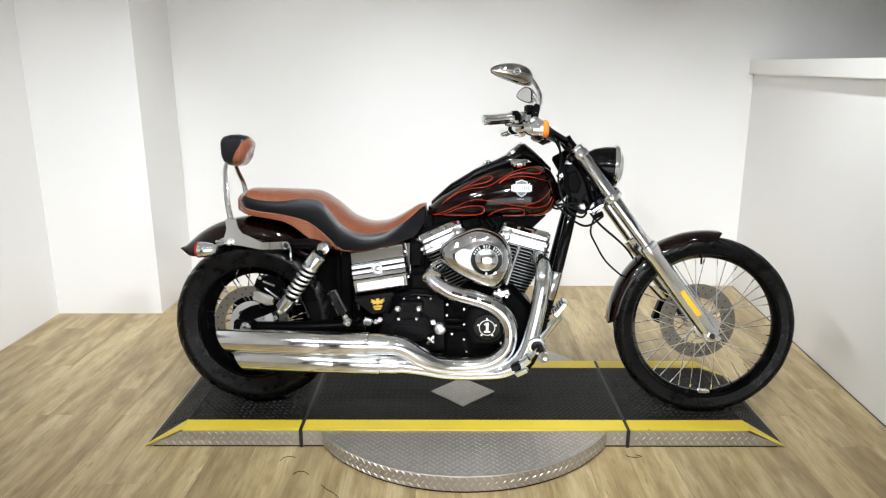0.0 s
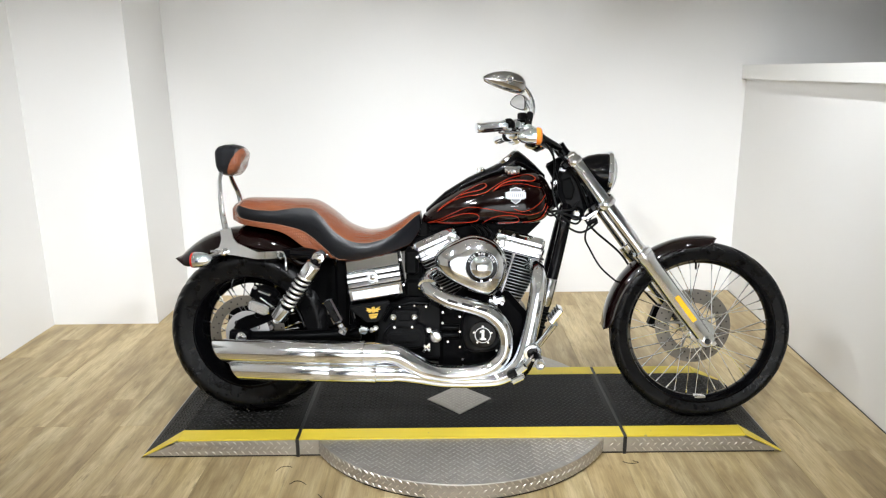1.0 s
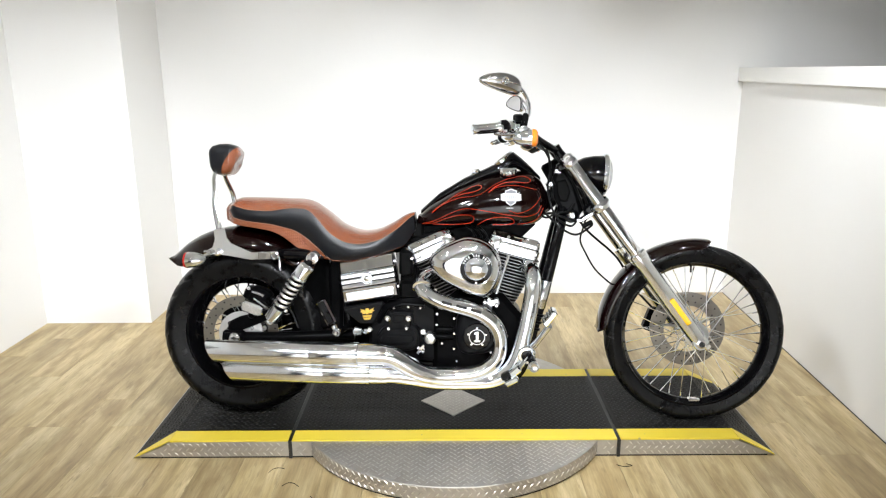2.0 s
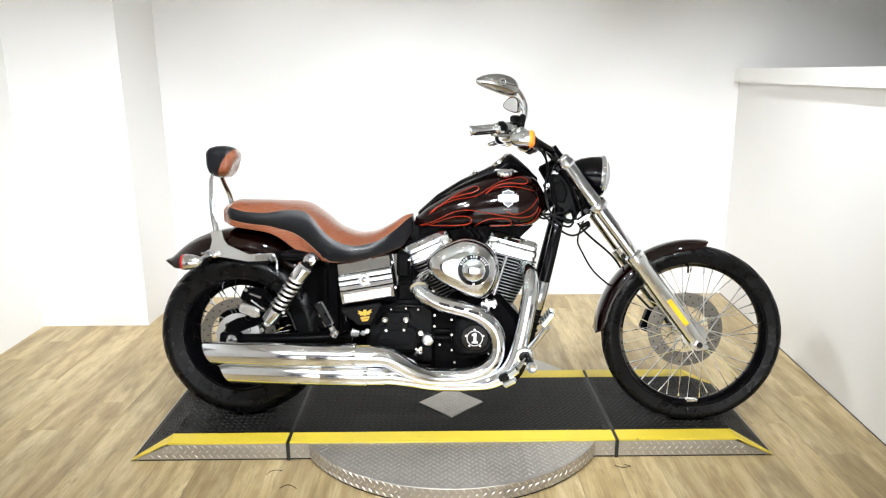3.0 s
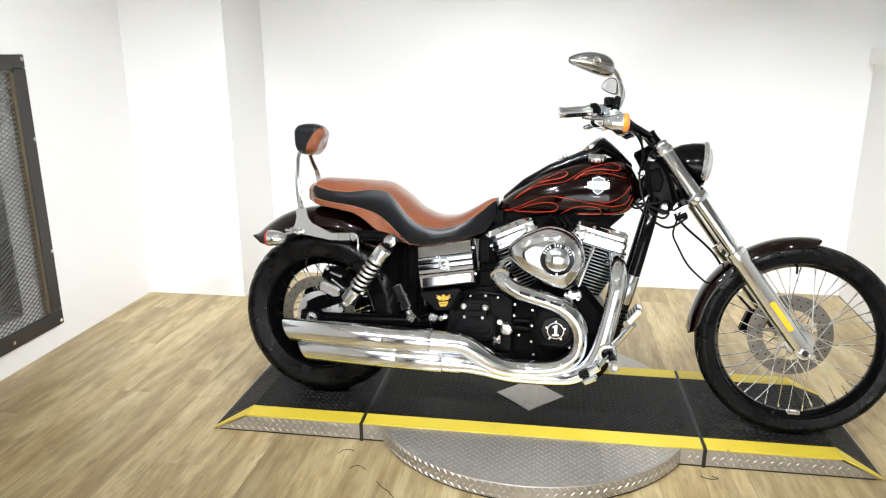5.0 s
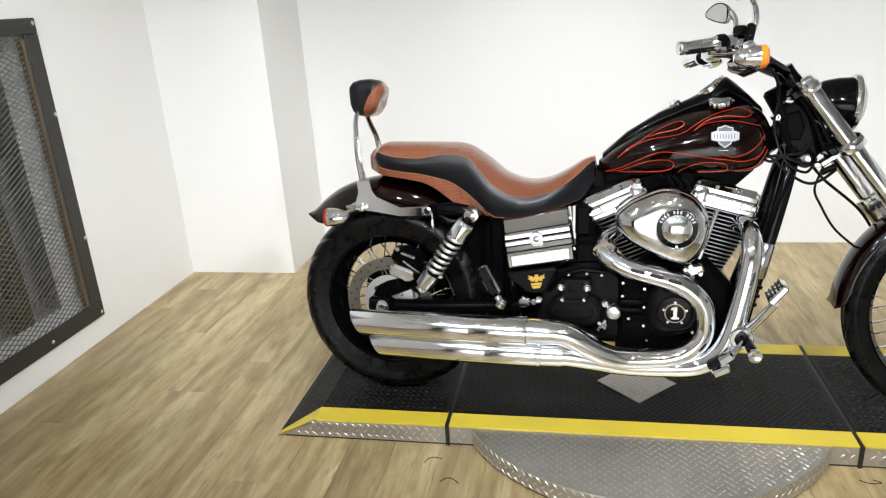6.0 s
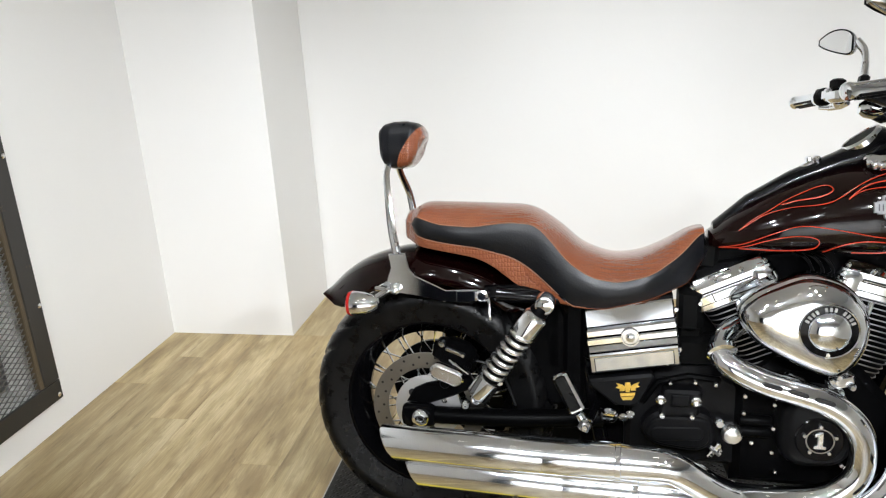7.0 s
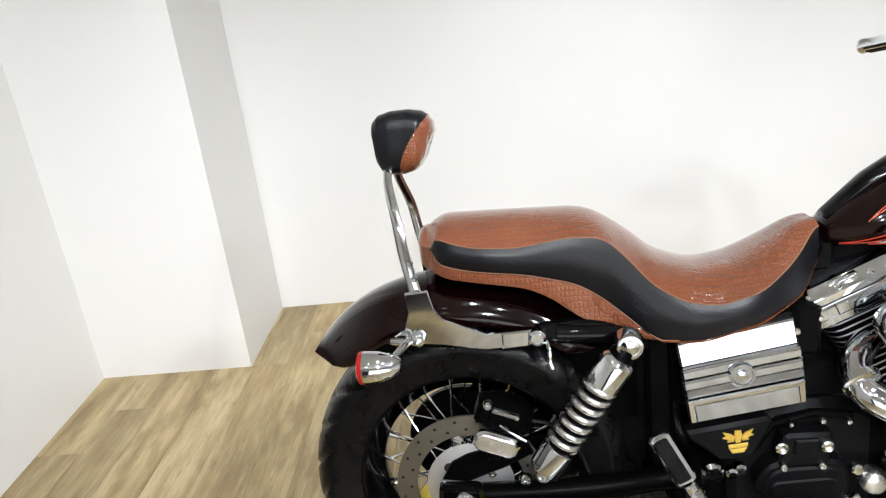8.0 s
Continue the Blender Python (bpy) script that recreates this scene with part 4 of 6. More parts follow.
WT = [(0.676, 0.035), (0.70, 0.066), (0.75, 0.092), (0.82, 0.114), (0.90, 0.130), (1.0, 0.141), (1.07, 0.138), (1.12, 0.120), (1.15, 0.092), (1.168, 0.05)]


def smooth_at(table, x):
    return sum(interp(table, x + d) for d in (-0.016, -0.008, 0, 0.008, 0.016)) / 5


def tank_section(x, n=28):
    """Half a section on the right side, from the top ridge to the belly: (y, z)."""
    zt, zb, w = smooth_at(ZT, x), smooth_at(ZB, x), smooth_at(WT, x)
    zm = zb + (zt - zb) * 0.36
    out = []
    for i in range(n):
        a = math.pi / 2 * i / (n - 1)
        out.append((-w * math.sin(a) ** 0.9, zm + (zt - zm) * math.cos(a) ** 0.82))
    for i in range(1, 13):
        a = math.pi / 2 * i / 12
        out.append((-w * (1 - 0.42 * (1 - math.cos(a))), zm - (zm - zb) * math.sin(a)))
    return out


xs = list(np.linspace(0.68, 1.166, 64))
rings = []
for x in xs:
    half = tank_section(x)
    full = half + [(-y, z) for y, z in half[::-1][1:-1]]
    rings.append([Vector((x, y, z)) for y, z in full])
tank = part("fuel_tank", loft(rings), MAROON, bike, "black cherry fuel tank with red flame pinstripes", 60)


def on_tank(x, z, lift=0.0012):
    sec = tank_section(x, 40)
    zs, ys = [p[1] for p in sec][::-1], [p[0] for p in sec][::-1]
    y = float(np.interp(z, zs, ys))
    return Vector((x, y - lift, z))


UPPER_FLAMES = [
    [(0.736, 0.796), (0.762, 0.821), (0.795, 0.843), (0.83, 0.867), (0.864, 0.885), (0.892, 0.898), (0.91, 0.902), (0.918, 0.897), (0.911, 0.889), (0.888, 0.879), (0.85, 0.869), (0.821, 0.858)],
    [(0.74, 0.800), (0.786, 0.834), (0.837, 0.855), (0.883, 0.864), (0.911, 0.872), (0.932, 0.884), (0.954, 0.899), (0.98, 0.914), (1.011, 0.926), (1.043, 0.933), (1.066, 0.936)],
    [(1.066, 0.936), (1.084, 0.931), (1.095, 0.923), (1.091, 0.916), (1.077, 0.914), (1.049, 0.917), (1.02, 0.917), (0.991, 0.911), (0.965, 0.898), (0.944, 0.880)],
    [(0.944, 0.880), (0.969, 0.896), (1.002, 0.904), (1.035, 0.906), (1.059, 0.904), (1.088, 0.897), (1.116, 0.890)],
]
LOWER_FLAMES = [
    [(0.700, 0.751), (0.743, 0.767), (0.795, 0.794), (0.837, 0.814), (0.866, 0.820), (0.903, 0.818), (0.953, 0.811), (0.994, 0.804), (1.036, 0.799), (1.069, 0.794), (1.099, 0.798), (1.121, 0.808), (1.134, 0.832)],
    [(0.700, 0.750), (0.744, 0.759), (0.787, 0.779), (0.829, 0.793), (0.863, 0.797), (0.886, 0.793), (0.892, 0.783), (0.886, 0.770), (0.866, 0.762), (0.833, 0.757), (0.79, 0.754), (0.74, 0.753)],
    [(0.905, 0.758), (0.931, 0.777), (0.963, 0.789), (0.995, 0.792), (1.025, 0.788), (1.036, 0.777), (1.033, 0.766), (1.01, 0.761), (0.96, 0.759)],
    [(1.018, 0.818), (1.043, 0.808), (1.067, 0.811), (1.096, 0.824), (1.118, 0.844), (1.131, 0.864)],
    [(1.05, 0.763), (1.08, 0.766), (1.11, 0.775), (1.13, 0.796), (1.142, 0.822)],
]
for line in UPPER_FLAMES + LOWER_FLAMES:
    pts = [on_tank(p.x, p.z) + Vector((0, -0.0012, 0.0008)) for p in curve([(x, 0, z) for x, z in line], 8)]
    part("flame_line", sweep(pts, 0.0014, 8, 0.75), RED_LINE, tank, "thin red flame pinstripe")
    part("flame_line", sweep([Vector((p.x, -p.y, p.z)) for p in pts], 0.0014, 8, 0.75), RED_LINE, tank, "thin red flame pinstripe")
# tank badge: a shield with a bar across, unreadable lettering as dark bars
BADGE_AT = Matrix.Translation((1.024, on_tank(1.024, 0.865).y, 0.865)) @ Matrix.Rotation(radians(-13), 4, "X") @ Matrix.Rotation(radians(1), 4, "Z")
SHIELD = [(-0.021, 0.026), (-0.012, 0.028), (0.0, 0.033), (0.012, 0.028), (0.021, 0.026), (0.023, 0.0), (0.017, -0.020), (0.0, -0.032), (-0.017, -0.020), (-0.023, 0.0)]
BANNER = [(-0.037, 0.013), (-0.030, 0.013), (-0.030, 0.016), (0.030, 0.016), (0.030, 0.013), (0.037, 0.013), (0.037, -0.010), (0.030, -0.010), (0.030, -0.013), (-0.030, -0.013), (-0.030, -0.010), (-0.037, -0.010)]
for poly, front in ((SHIELD, -0.004), (BANNER, -0.0052)):
    part("badge", moved(slab(poly, 0.003, front, 0.0012), BADGE_AT), BADGE, tank, "silver tank badge")
part("badge_line", moved(slab(inset(SHIELD, 0.004), -0.0035, -0.0042, 0.0002), BADGE_AT), BADGE_GREY, tank, "grey badge field")
for dx, dz, w, h in [(-0.028 + 0.0075 * k, 0.0015, 0.0022, 0.014) for k in range(8)] + [(-0.008, 0.0215, 0.0022, 0.006), (0.0, 0.023, 0.0022, 0.007), (0.008, 0.0215, 0.0022, 0.006), (-0.007, -0.019, 0.0022, 0.006), (0.0, -0.021, 0.0022, 0.008), (0.007, -0.019, 0.0022, 0.006)]:
    part("badge_line", moved(box((dx, -0.0048 if abs(dz) > 0.01 else -0.0054, dz), (w, 0.0012, h), 0.0004), BADGE_AT), BADGE_GREY, tank, "dark badge line")
part("badge_line", moved(box((-0.004, -0.0022, -0.038), (0.026, 0.0012, 0.0022), 0.0004), BADGE_AT), BADGE, tank, "thin silver line under the badge")
# console along the top
rings = []
for x, z, w, h in ((0.69, 0.792, 0.02, 0.012), (0.76, 0.852, 0.03, 0.016), (0.85, 0.905, 0.036, 0.02), (0.94, 0.945, 0.045, 0.022), (0.985, 0.962, 0.055, 0.03), (1.015, 0.985, 0.06, 0.036), (1.035, 0.995, 0.056, 0.03), (1.06, 0.978, 0.04, 0.028), (1.10, 0.95, 0.03, 0.02), (1.135, 0.918, 0.022, 0.016)):
    rings.append([Vector((x, w * math.cos(a), z - 0.004 + h * max(-0.8, math.sin(a)))) for a in (2 * math.pi * j / 18 for j in range(18))])
con = part("console", loft(rings), BLACK_PAINT, bike, "black console along the tank top", 60)
part("speedometer", lathe([(0.042, 0), (0.046, 0.004), (0.046, 0.014), (0.040, 0.019), (0.038, 0.014)], (1.000, 0, 0.984), (-0.62, 0, 0.78), 32), CHROME, con, "chrome-ringed speedometer")
part("dial", lathe([(0.0, 0.0155), (0.039, 0.0155), (0.039, 0.0165)], (1.000, 0, 0.984), (-0.62, 0, 0.78), 28), BLACK_PLASTIC, con)
part("ignition_switch", join(lathe([(0.019, -0.004), (0.019, 0.010), (0.015, 0.014), (0.009, 0.016)], (0.893, 0, 0.928), (-0.4, 0, 0.9), 18), box((0.888, 0.0, 0.948), (0.010, 0.022, 0.012), 0.003), lathe([(0.009, 0), (0.009, 0.018), (0.005, 0.022)], (0.906, -0.012, 0.936), (-0.3, -0.3, 0.9), 12)), CHROME, con, "chrome ignition switch")
part("console_bolt", lathe([(0.007, 0), (0.007, 0.010), (0.004, 0.013)], (0.945, -0.030, 0.940), (-0.3, -0.5, 0.8), 14), BOLT, con)
for s in (-1, 1):
    cu, cv, cw = basis((-0.10, s * 0.30, 0.95))
    crown = []
    for r, h, k in ((0.024, -0.006, 0.0), (0.0285, -0.004, 1.0), (0.0305, 0.002, 1.0), (0.0305, 0.012, 1.0), (0.027, 0.017, 0.6), (0.020, 0.0195, 0.0), (0.008, 0.021, 0.0)):
        ring = []
        for j in range(48):
            a = 2 * math.pi * j / 48
            q = r * (1 + 0.05 * k * (1 if (j // 2) % 2 else -1))
            ring.append(Vector((1.016, s * 0.062, 0.948)) + cu * (q * math.cos(a)) + cv * (q * math.sin(a)) + cw * h)
        crown.append(ring)
    part("fuel_cap", loft(crown), CHROME, tank, "knurled chrome fuel cap")
part("tank_mount", bolt((1.168, -0.045, 0.905), RIGHT, 0.013, 0.014), CHROME, tank)

# seat: tops, black side panels and lower panels
TOP = [(-0.045, 0.80), (-0.024, 0.822), (-0.010, 0.836), (0.005, 0.841), (0.12, 0.840), (0.25, 0.837), (0.285, 0.828), (0.34, 0.790), (0.393, 0.742), (0.447, 0.721), (0.48, 0.716), (0.535, 0.725), (0.59, 0.753), (0.644, 0.788), (0.668, 0.789)]
B1 = [(-0.045, 0.823), (-0.018, 0.823), (-0.002, 0.823), (0.014, 0.819), (0.055, 0.808), (0.14, 0.804), (0.225, 0.818), (0.288, 0.815), (0.318, 0.787), (0.368, 0.727), (0.419, 0.697), (0.481, 0.688), (0.555, 0.705), (0.617, 0.743), (0.659, 0.783), (0.668, 0.785)]
B2 = [(-0.045, 0.785), (-0.013, 0.778), (0.048, 0.766), (0.153, 0.755), (0.237, 0.735), (0.277, 0.711), (0.319, 0.675), (0.36, 0.637), (0.386, 0.622), (0.668, 0.60)]
LOW = [(-0.045, 0.762), (-0.012, 0.757), (0.005, 0.751), (0.09, 0.741), (0.152, 0.731), (0.194, 0.711), (0.245, 0.670), (0.277, 0.657), (0.36, 0.627), (0.444, 0.626), (0.554, 0.650), (0.648, 0.677), (0.668, 0.735)]
WID = [(-0.045, 0.06), (-0.024, 0.078), (-0.01, 0.10), (0.01, 0.118), (0.08, 0.132), (0.2, 0.136), (0.28, 0.138), (0.36, 0.150), (0.45, 0.162), (0.54, 0.150), (0.60, 0.115), (0.64, 0.08), (0.668, 0.045)]
sx = list(np.linspace(-0.024, 0.668, 73))


def seat_row(x, s, which):
    zt, z1, w = smooth_at(TOP, x), smooth_at(B1, x), smooth_at(WID, x)
    z3 = smooth_at(LOW, x)
    z2 = max(smooth_at(B2, x), z3)
    z1 = max(min(z1, zt + 0.004), z2 + 0.002)
    # the black side panel has a blunt rounded tail short of the seat's end
    k = max(0.0, min(1.0, (x + 0.012) / 0.016))
    mid, k = (z1 + z2) / 2, math.sqrt(k * (2 - k))
    z1, z2 = mid + (z1 - mid) * k + 0.0005, mid + (z2 - mid) * k - 0.0005
    if which == 0:
        k = max(0.0, min(1.0, (x - 0.30) / 0.08))
        edge = w * 0.93
        rows = []
        for t in np.linspace(0, 1, 9):
            dip = 0.012 * k * (1 - math.cos(t * math.pi)) * 0.5
            rows.append((edge * t, zt + (z1 - zt) * t ** 2.6 + dip * (1 - t)))
        return [Vector((x, s * y, z)) for y, z in rows]
    if which == 1:
        return [Vector((x, s * w * (0.93 + 0.09 * math.sin(math.pi * (t * 0.8 + 0.12)) - 0.035), z1 + (z2 - z1) * t)) for t in np.linspace(0, 1, 9)]
    return [Vector((x, s * w * (0.965 - 0.03 * t * t), z2 + (z3 - z2) * t)) for t in np.linspace(0, 1, 5)]


seat = part("seat", join(loft([seat_row(x, -1, 0)[::-1] + seat_row(x, 1, 0)[1:] for x in sx], closed=False)), CROC, bike, "brown crocodile-embossed leather seat top", 60)
for s in (-1, 1):
    part("side_panel", loft([seat_row(x, s, 1) for x in sx], closed=False), LEATHER, seat, "smooth black leather side panel", 60)
    part("lower_panel", loft([seat_row(x, s, 2) for x in sx], closed=False), CROC, seat, "brown crocodile leather lower panel", 60)
    part("piping", sweep([seat_row(x, s, 1)[0] + Vector((0, s * 0.0004, 0)) for x in sx], 0.0011, 6), THREAD, seat, "stitched seam")
    part("piping", sweep([seat_row(x, s, 1)[-1] + Vector((0, s * 0.0008, 0)) for x in sx[:46]], 0.0010, 6), THREAD, seat, "stitched seam")
tail = [p for w in (2, 1, 0) for p in seat_row(sx[0], -1, w)[::-1]] + [p for w in (0, 1, 2) for p in seat_row(sx[0], 1, w)]
heart = sum(tail, Vector()) / len(tail)
part("rear_panel", loft([[heart + (p - heart) * k + Vector((dx, 0, 0)) for p in tail] for k, dx in ((1.0, 0.0), (0.93, -0.008), (0.78, -0.014), (0.5, -0.018), (0.15, -0.019))]), CROC, seat, "brown crocodile leather rear panel", 60)
end1 = seat_row(sx[-1], -1, 0)[::-1] + seat_row(sx[-1], 1, 0)[1:]
base = [Vector((p.x - 0.004, p.y * 0.95, 0.70)) for p in end1]
part("nose_panel", loft([end1, [a.lerp(b, 0.5) + Vector((0.010, 0, 0)) for a, b in zip(end1, base)], base], closed=False), LEATHER, seat, "black leather nose panel", 60)
# added black filler that closes the bright slit before the tank
part("seat_filler", box((0.680, 0, 0.726), (0.048, 0.080, 0.070), 0.012), BLACK_PLASTIC, seat, "black filler added in the gap between seat nose and tank")
part("seat_pan", loft([[Vector((x, s * smooth_at(WID, x) * 0.85, smooth_at(LOW, x) + 0.004)) for s in (-1, -0.5, 0, 0.5, 1)] for x in sx], closed=False), BLACK_PLASTIC, seat)

# sissy bar and backrest
for s in (-1, 1):
    bpath = curve([(-0.036, s * 0.122, 0.70), (-0.046, s * 0.121, 0.745), (-0.058, s * 0.116 + 0.002, 0.80), (-0.068, s * 0.104 + 0.007, 0.86), (-0.083, s * 0.071 + 0.011, 0.912), (-0.086, s * 0.046 + 0.015, 0.940)], 6)
    upright = part("sissy_bar", sweep(bpath, [0.0050 - 0.0014 * i / (len(bpath) - 1) for i in range(len(bpath))], 14, 2.3), CHROME, bike, "chrome sissy bar upright")
    plate = [(-0.062, 0.735), (-0.020, 0.738), (-0.012, 0.703), (0.002, 0.684), (0.078, 0.650), (0.178, 0.656), (0.184, 0.650), (0.184, 0.634), (0.178, 0.627), (0.075, 0.621), (0.0, 0.634), (-0.055, 0.640), (-0.085, 0.646), (-0.088, 0.655), (-0.068, 0.668), (-0.058, 0.70)]
    part("side_plate", slab(plate, s * 0.124, s * 0.133, 0.002), CHROME, upright, "chrome sissy bar side plate")
    part("end_tab", slab([(0.104, 0.652), (0.152, 0.655), (0.152, 0.626), (0.104, 0.622)], s * 0.131, s * 0.137, 0.0025), CHROME, upright, "bright raised clamp tab")
    for x, z, r in ((-0.041, 0.735, 0.0055), (-0.043, 0.76, 0.0055), (-0.047, 0.79, 0.0055)):
        part("stud", bolt((x, s * 0.126, z), (0, s, 0), r, 0.005), BOLT, upright)
    part("plate_bolt", lathe([(0.016, 0), (0.016, 0.010), (0.011, 0.014), (0.010, 0.008)], (0.166, s * 0.133, 0.642), (0, s, 0), 20), CHROME, upright)
    part("plate_bolt", lathe([(0.013, 0), (0.013, 0.014), (0.008, 0.018)], (-0.045, s * 0.133, 0.652), (0, s, 0), 16), CHROME, upright)
    part("thumb_bolt", rod((-0.068, s * 0.15, 0.652), (-0.092, s * 0.15, 0.655), 0.006, 10), CHROME, upright)
    # rear indicator
    si = part("rear_indicator", lathe([(0.0, -0.066), (0.011, -0.063), (0.020, -0.050), (0.0265, -0.028), (0.0285, -0.009), (0.0285, 0.0)], (-0.130, s * 0.205, 0.636), (-1, 0, -0.04), 28), CHROME, bike, "chrome bullet rear indicator")
    part("lens", lathe([(0.0275, 0.0), (0.0295, 0.001), (0.0275, 0.008), (0.020, 0.012), (0.0, 0.013)], (-0.130, s * 0.205, 0.636), (-1, 0, -0.04), 28), RED_LENS, si, "red indicator lens")
    part("stalk", rod((-0.085, s * 0.20, 0.643), (-0.06, s * 0.135, 0.648), 0.008, 10), CHROME, si)
ST = [(-0.102, 0.030, 0.055), (-0.099, 0.044, 0.068), (-0.090, 0.054, 0.076), (-0.068, 0.060, 0.080), (-0.035, 0.061, 0.080), (-0.010, 0.056, 0.083), (0.002, 0.048, 0.074), (0.011, 0.036, 0.06), (0.015, 0.018, 0.04)]
rings = []
for k in np.linspace(0, 1, 57):
    i = k * (len(ST) - 1)
    px, ph, pw = (float(np.interp(i, range(len(ST)), [q[c] for q in ST])) for c in range(3))
    row = []
    for a in (2 * math.pi * j / 72 for j in range(72)):
        cy, cz = math.cos(a), math.sin(a)
        taper = 1 - 0.26 * (1 - cz) / 2
        row.append(Vector((px * taper - 0.014 - 0.006 * (1 - taper) * 8 + 0.10 * (ph / 0.06) * 0.06 * cz, 0.018 + pw * 0.93 * taper * math.copysign(abs(cy) ** 0.55, cy), 0.984 + ph * math.copysign(abs(cz) ** 0.62, cz))))
    rings.append(row)
vs, fs = loft(rings)


def pad_half(front):
    """The pad cut along its curved side seam: the front or the rear part."""
    seam = lambda z: -0.044 + 0.60 * (z - 0.984) + 4.0 * (z - 0.984) ** 2
    bm = bmesh.new()
    made = [bm.verts.new((v.x - seam(v.z), v.y, v.z)) for v in vs]
    for f in fs:
        bm.faces.new([made[i] for i in f])
    bmesh.ops.bisect_plane(bm, geom=bm.verts[:] + bm.edges[:] + bm.faces[:], plane_co=(0, 0, 0), plane_no=(1, 0, 0), clear_inner=front, clear_outer=not front)
    bm.verts.index_update()
    cut = [Vector((v.co.x + seam(v.co.z), v.co.y, v.co.z)) for v in bm.verts], [tuple(v.index for v in f.verts) for f in bm.faces]
    bm.free()
    return cut


pad = part("backrest", pad_half(False), LEATHER, bike, "padded black and brown leather backrest", 60)
part("face_panel", pad_half(True), CROC, pad, "brown crocodile leather backrest face", 60)
part("pad_bracket", box((-0.080, 0.015, 0.946), (0.006, 0.080, 0.03), 0.003), CHROME, pad)

# frame
def tube(name, pts, r, material, label="", parent=None, n=8, seg=12):
    return part(name, sweep(curve(pts, n), r, seg), material, parent or bike, label)


chassis = tube("frame", [(1.215, 0, 0.89), (1.12, 0, 0.80), (0.9, 0, 0.735), (0.6, 0, 0.66), (0.38, 0, 0.60)], 0.030, BLACK_COAT, "black steel tube frame")
for s in (-1, 1):
    tube("down_tube", [(1.225, s * 0.02, 0.84), (1.203, s * 0.07, 0.738), (1.155, s * 0.09, 0.53), (1.115, s * 0.11, 0.39), (1.085, s * 0.12, 0.27), (1.05, s * 0.12, 0.20), (0.98, s * 0.12, 0.18), (0.6, s * 0.11, 0.18), (0.47, s * 0.09, 0.22), (0.43, s * 0.07, 0.34), (0.40, s * 0.07, 0.50), (0.35, s * 0.08, 0.635)], 0.021, BLACK_PAINT, "gloss black frame tube", chassis)
    tube("seat_rail", [(0.62, s * 0.05, 0.68), (0.46, s * 0.10, 0.645), (0.33, s * 0.125, 0.64), (0.20, s * 0.13, 0.645)], 0.018, BLACK_PAINT, "", chassis)
    part("fender_strut", slab([(0.17, 0.661), (0.25, 0.668), (0.30, 0.664), (0.345, 0.650), (0.35, 0.636), (0.30, 0.634), (0.25, 0.638), (0.17, 0.632)], s * 0.112, s * 0.134, 0.005), BLACK_PAINT, chassis, "gloss black frame strut")
    part("swingarm", sweep(curve([(-0.035, s * 0.125, 0.325), (0.06, s * 0.128, 0.325), (0.25, s * 0.125, 0.33), (0.45, s * 0.10, 0.335)], 6), 0.021, 12), BLACK_COAT, chassis, "black rear swingarm")
    ax = part("axle_plate", box((0.008, s * 0.142, 0.330), (0.080, 0.03, 0.056), 0.008), BLACK_PAINT, chassis)
    part("axle_nut", lathe([(0.021, 0), (0.022, 0.004), (0.021, 0.008), (0.013, 0.014), (0.009, 0.014), (0.008, 0.006)], (0.016, s * 0.158, 0.332), (0, s, 0), 24), CHROME, ax)
pulley = part("belt_pulley", lathe([(0.02, 0.0), (0.118, 0.0), (0.122, 0.004), (0.122, 0.026), (0.118, 0.03), (0.02, 0.03)], (0, 0.085, 0.325), (0, 1, 0), 48), BLACK_COAT, chassis, "black final-drive pulley")
# added black filler that hides a bright sliver of wall under the tank
part("backbone_filler", slab([(0.66, 0.69), (0.66, 0.742), (0.84, 0.746), (0.90, 0.742), (0.90, 0.70)], -0.028, 0.028, 0.005), BLACK_COAT, chassis, "black filler added under the tank")
part("belt_guard", slab([(0.02, 0.475), (0.12, 0.505), (0.22, 0.53), (0.40, 0.52), (0.40, 0.16), (0.12, 0.13), (0.05, 0.20), (0.03, 0.36)], 0.118, 0.13, 0.004), BLACK_PLASTIC, chassis, "black belt guard")
part("tie_hook", sweep(curve([(0.182, -0.136, 0.634), (0.186, -0.146, 0.622), (0.186, -0.148, 0.600), (0.190, -0.150, 0.588)], 5), 0.0045, 8), CHROME, chassis, "small chrome tie-down hook")
part("rear_axle", rod((0, -0.155, 0.325), (0, 0.155, 0.325), 0.011, 12), BOLT, chassis)
part("cross_plate", box((0.38, 0, 0.47), (0.05, 0.2, 0.32), 0.01), BLACK_COAT, chassis)
# two added black fillers that stop bright wall showing through the frame
part("inner_filler", slab([(0.20, 0.615), (0.38, 0.64), (0.42, 0.50), (0.43, 0.36), (0.32, 0.345), (0.27, 0.45)], -0.085, 0.085, 0.01), BLACK_COAT, chassis, "black filler added inside the rear frame")
part("frame_filler", slab([(0.40, 0.24), (0.62, 0.22), (0.66, 0.50), (0.62, 0.52), (0.40, 0.50)], -0.07, 0.07, 0.01), BLACK_COAT, chassis, "black filler added beside the gearbox")
part("battery_tray", box((0.50, 0.0, 0.56), (0.20, 0.22, 0.17), 0.012), BLACK_COAT, chassis)
part("inner_fender", box((0.33, 0, 0.54), (0.04, 0.17, 0.2), 0.01), BLACK_COAT, chassis)
part("steering_cover", slab([(1.178, 0.932), (1.198, 0.962), (1.226, 0.956), (1.261, 0.908), (1.290, 0.803), (1.271, 0.770), (1.214, 0.796), (1.184, 0.853)], -0.055, 0.055, 0.014), SATIN_BLACK, chassis, "satin black steering head cover")
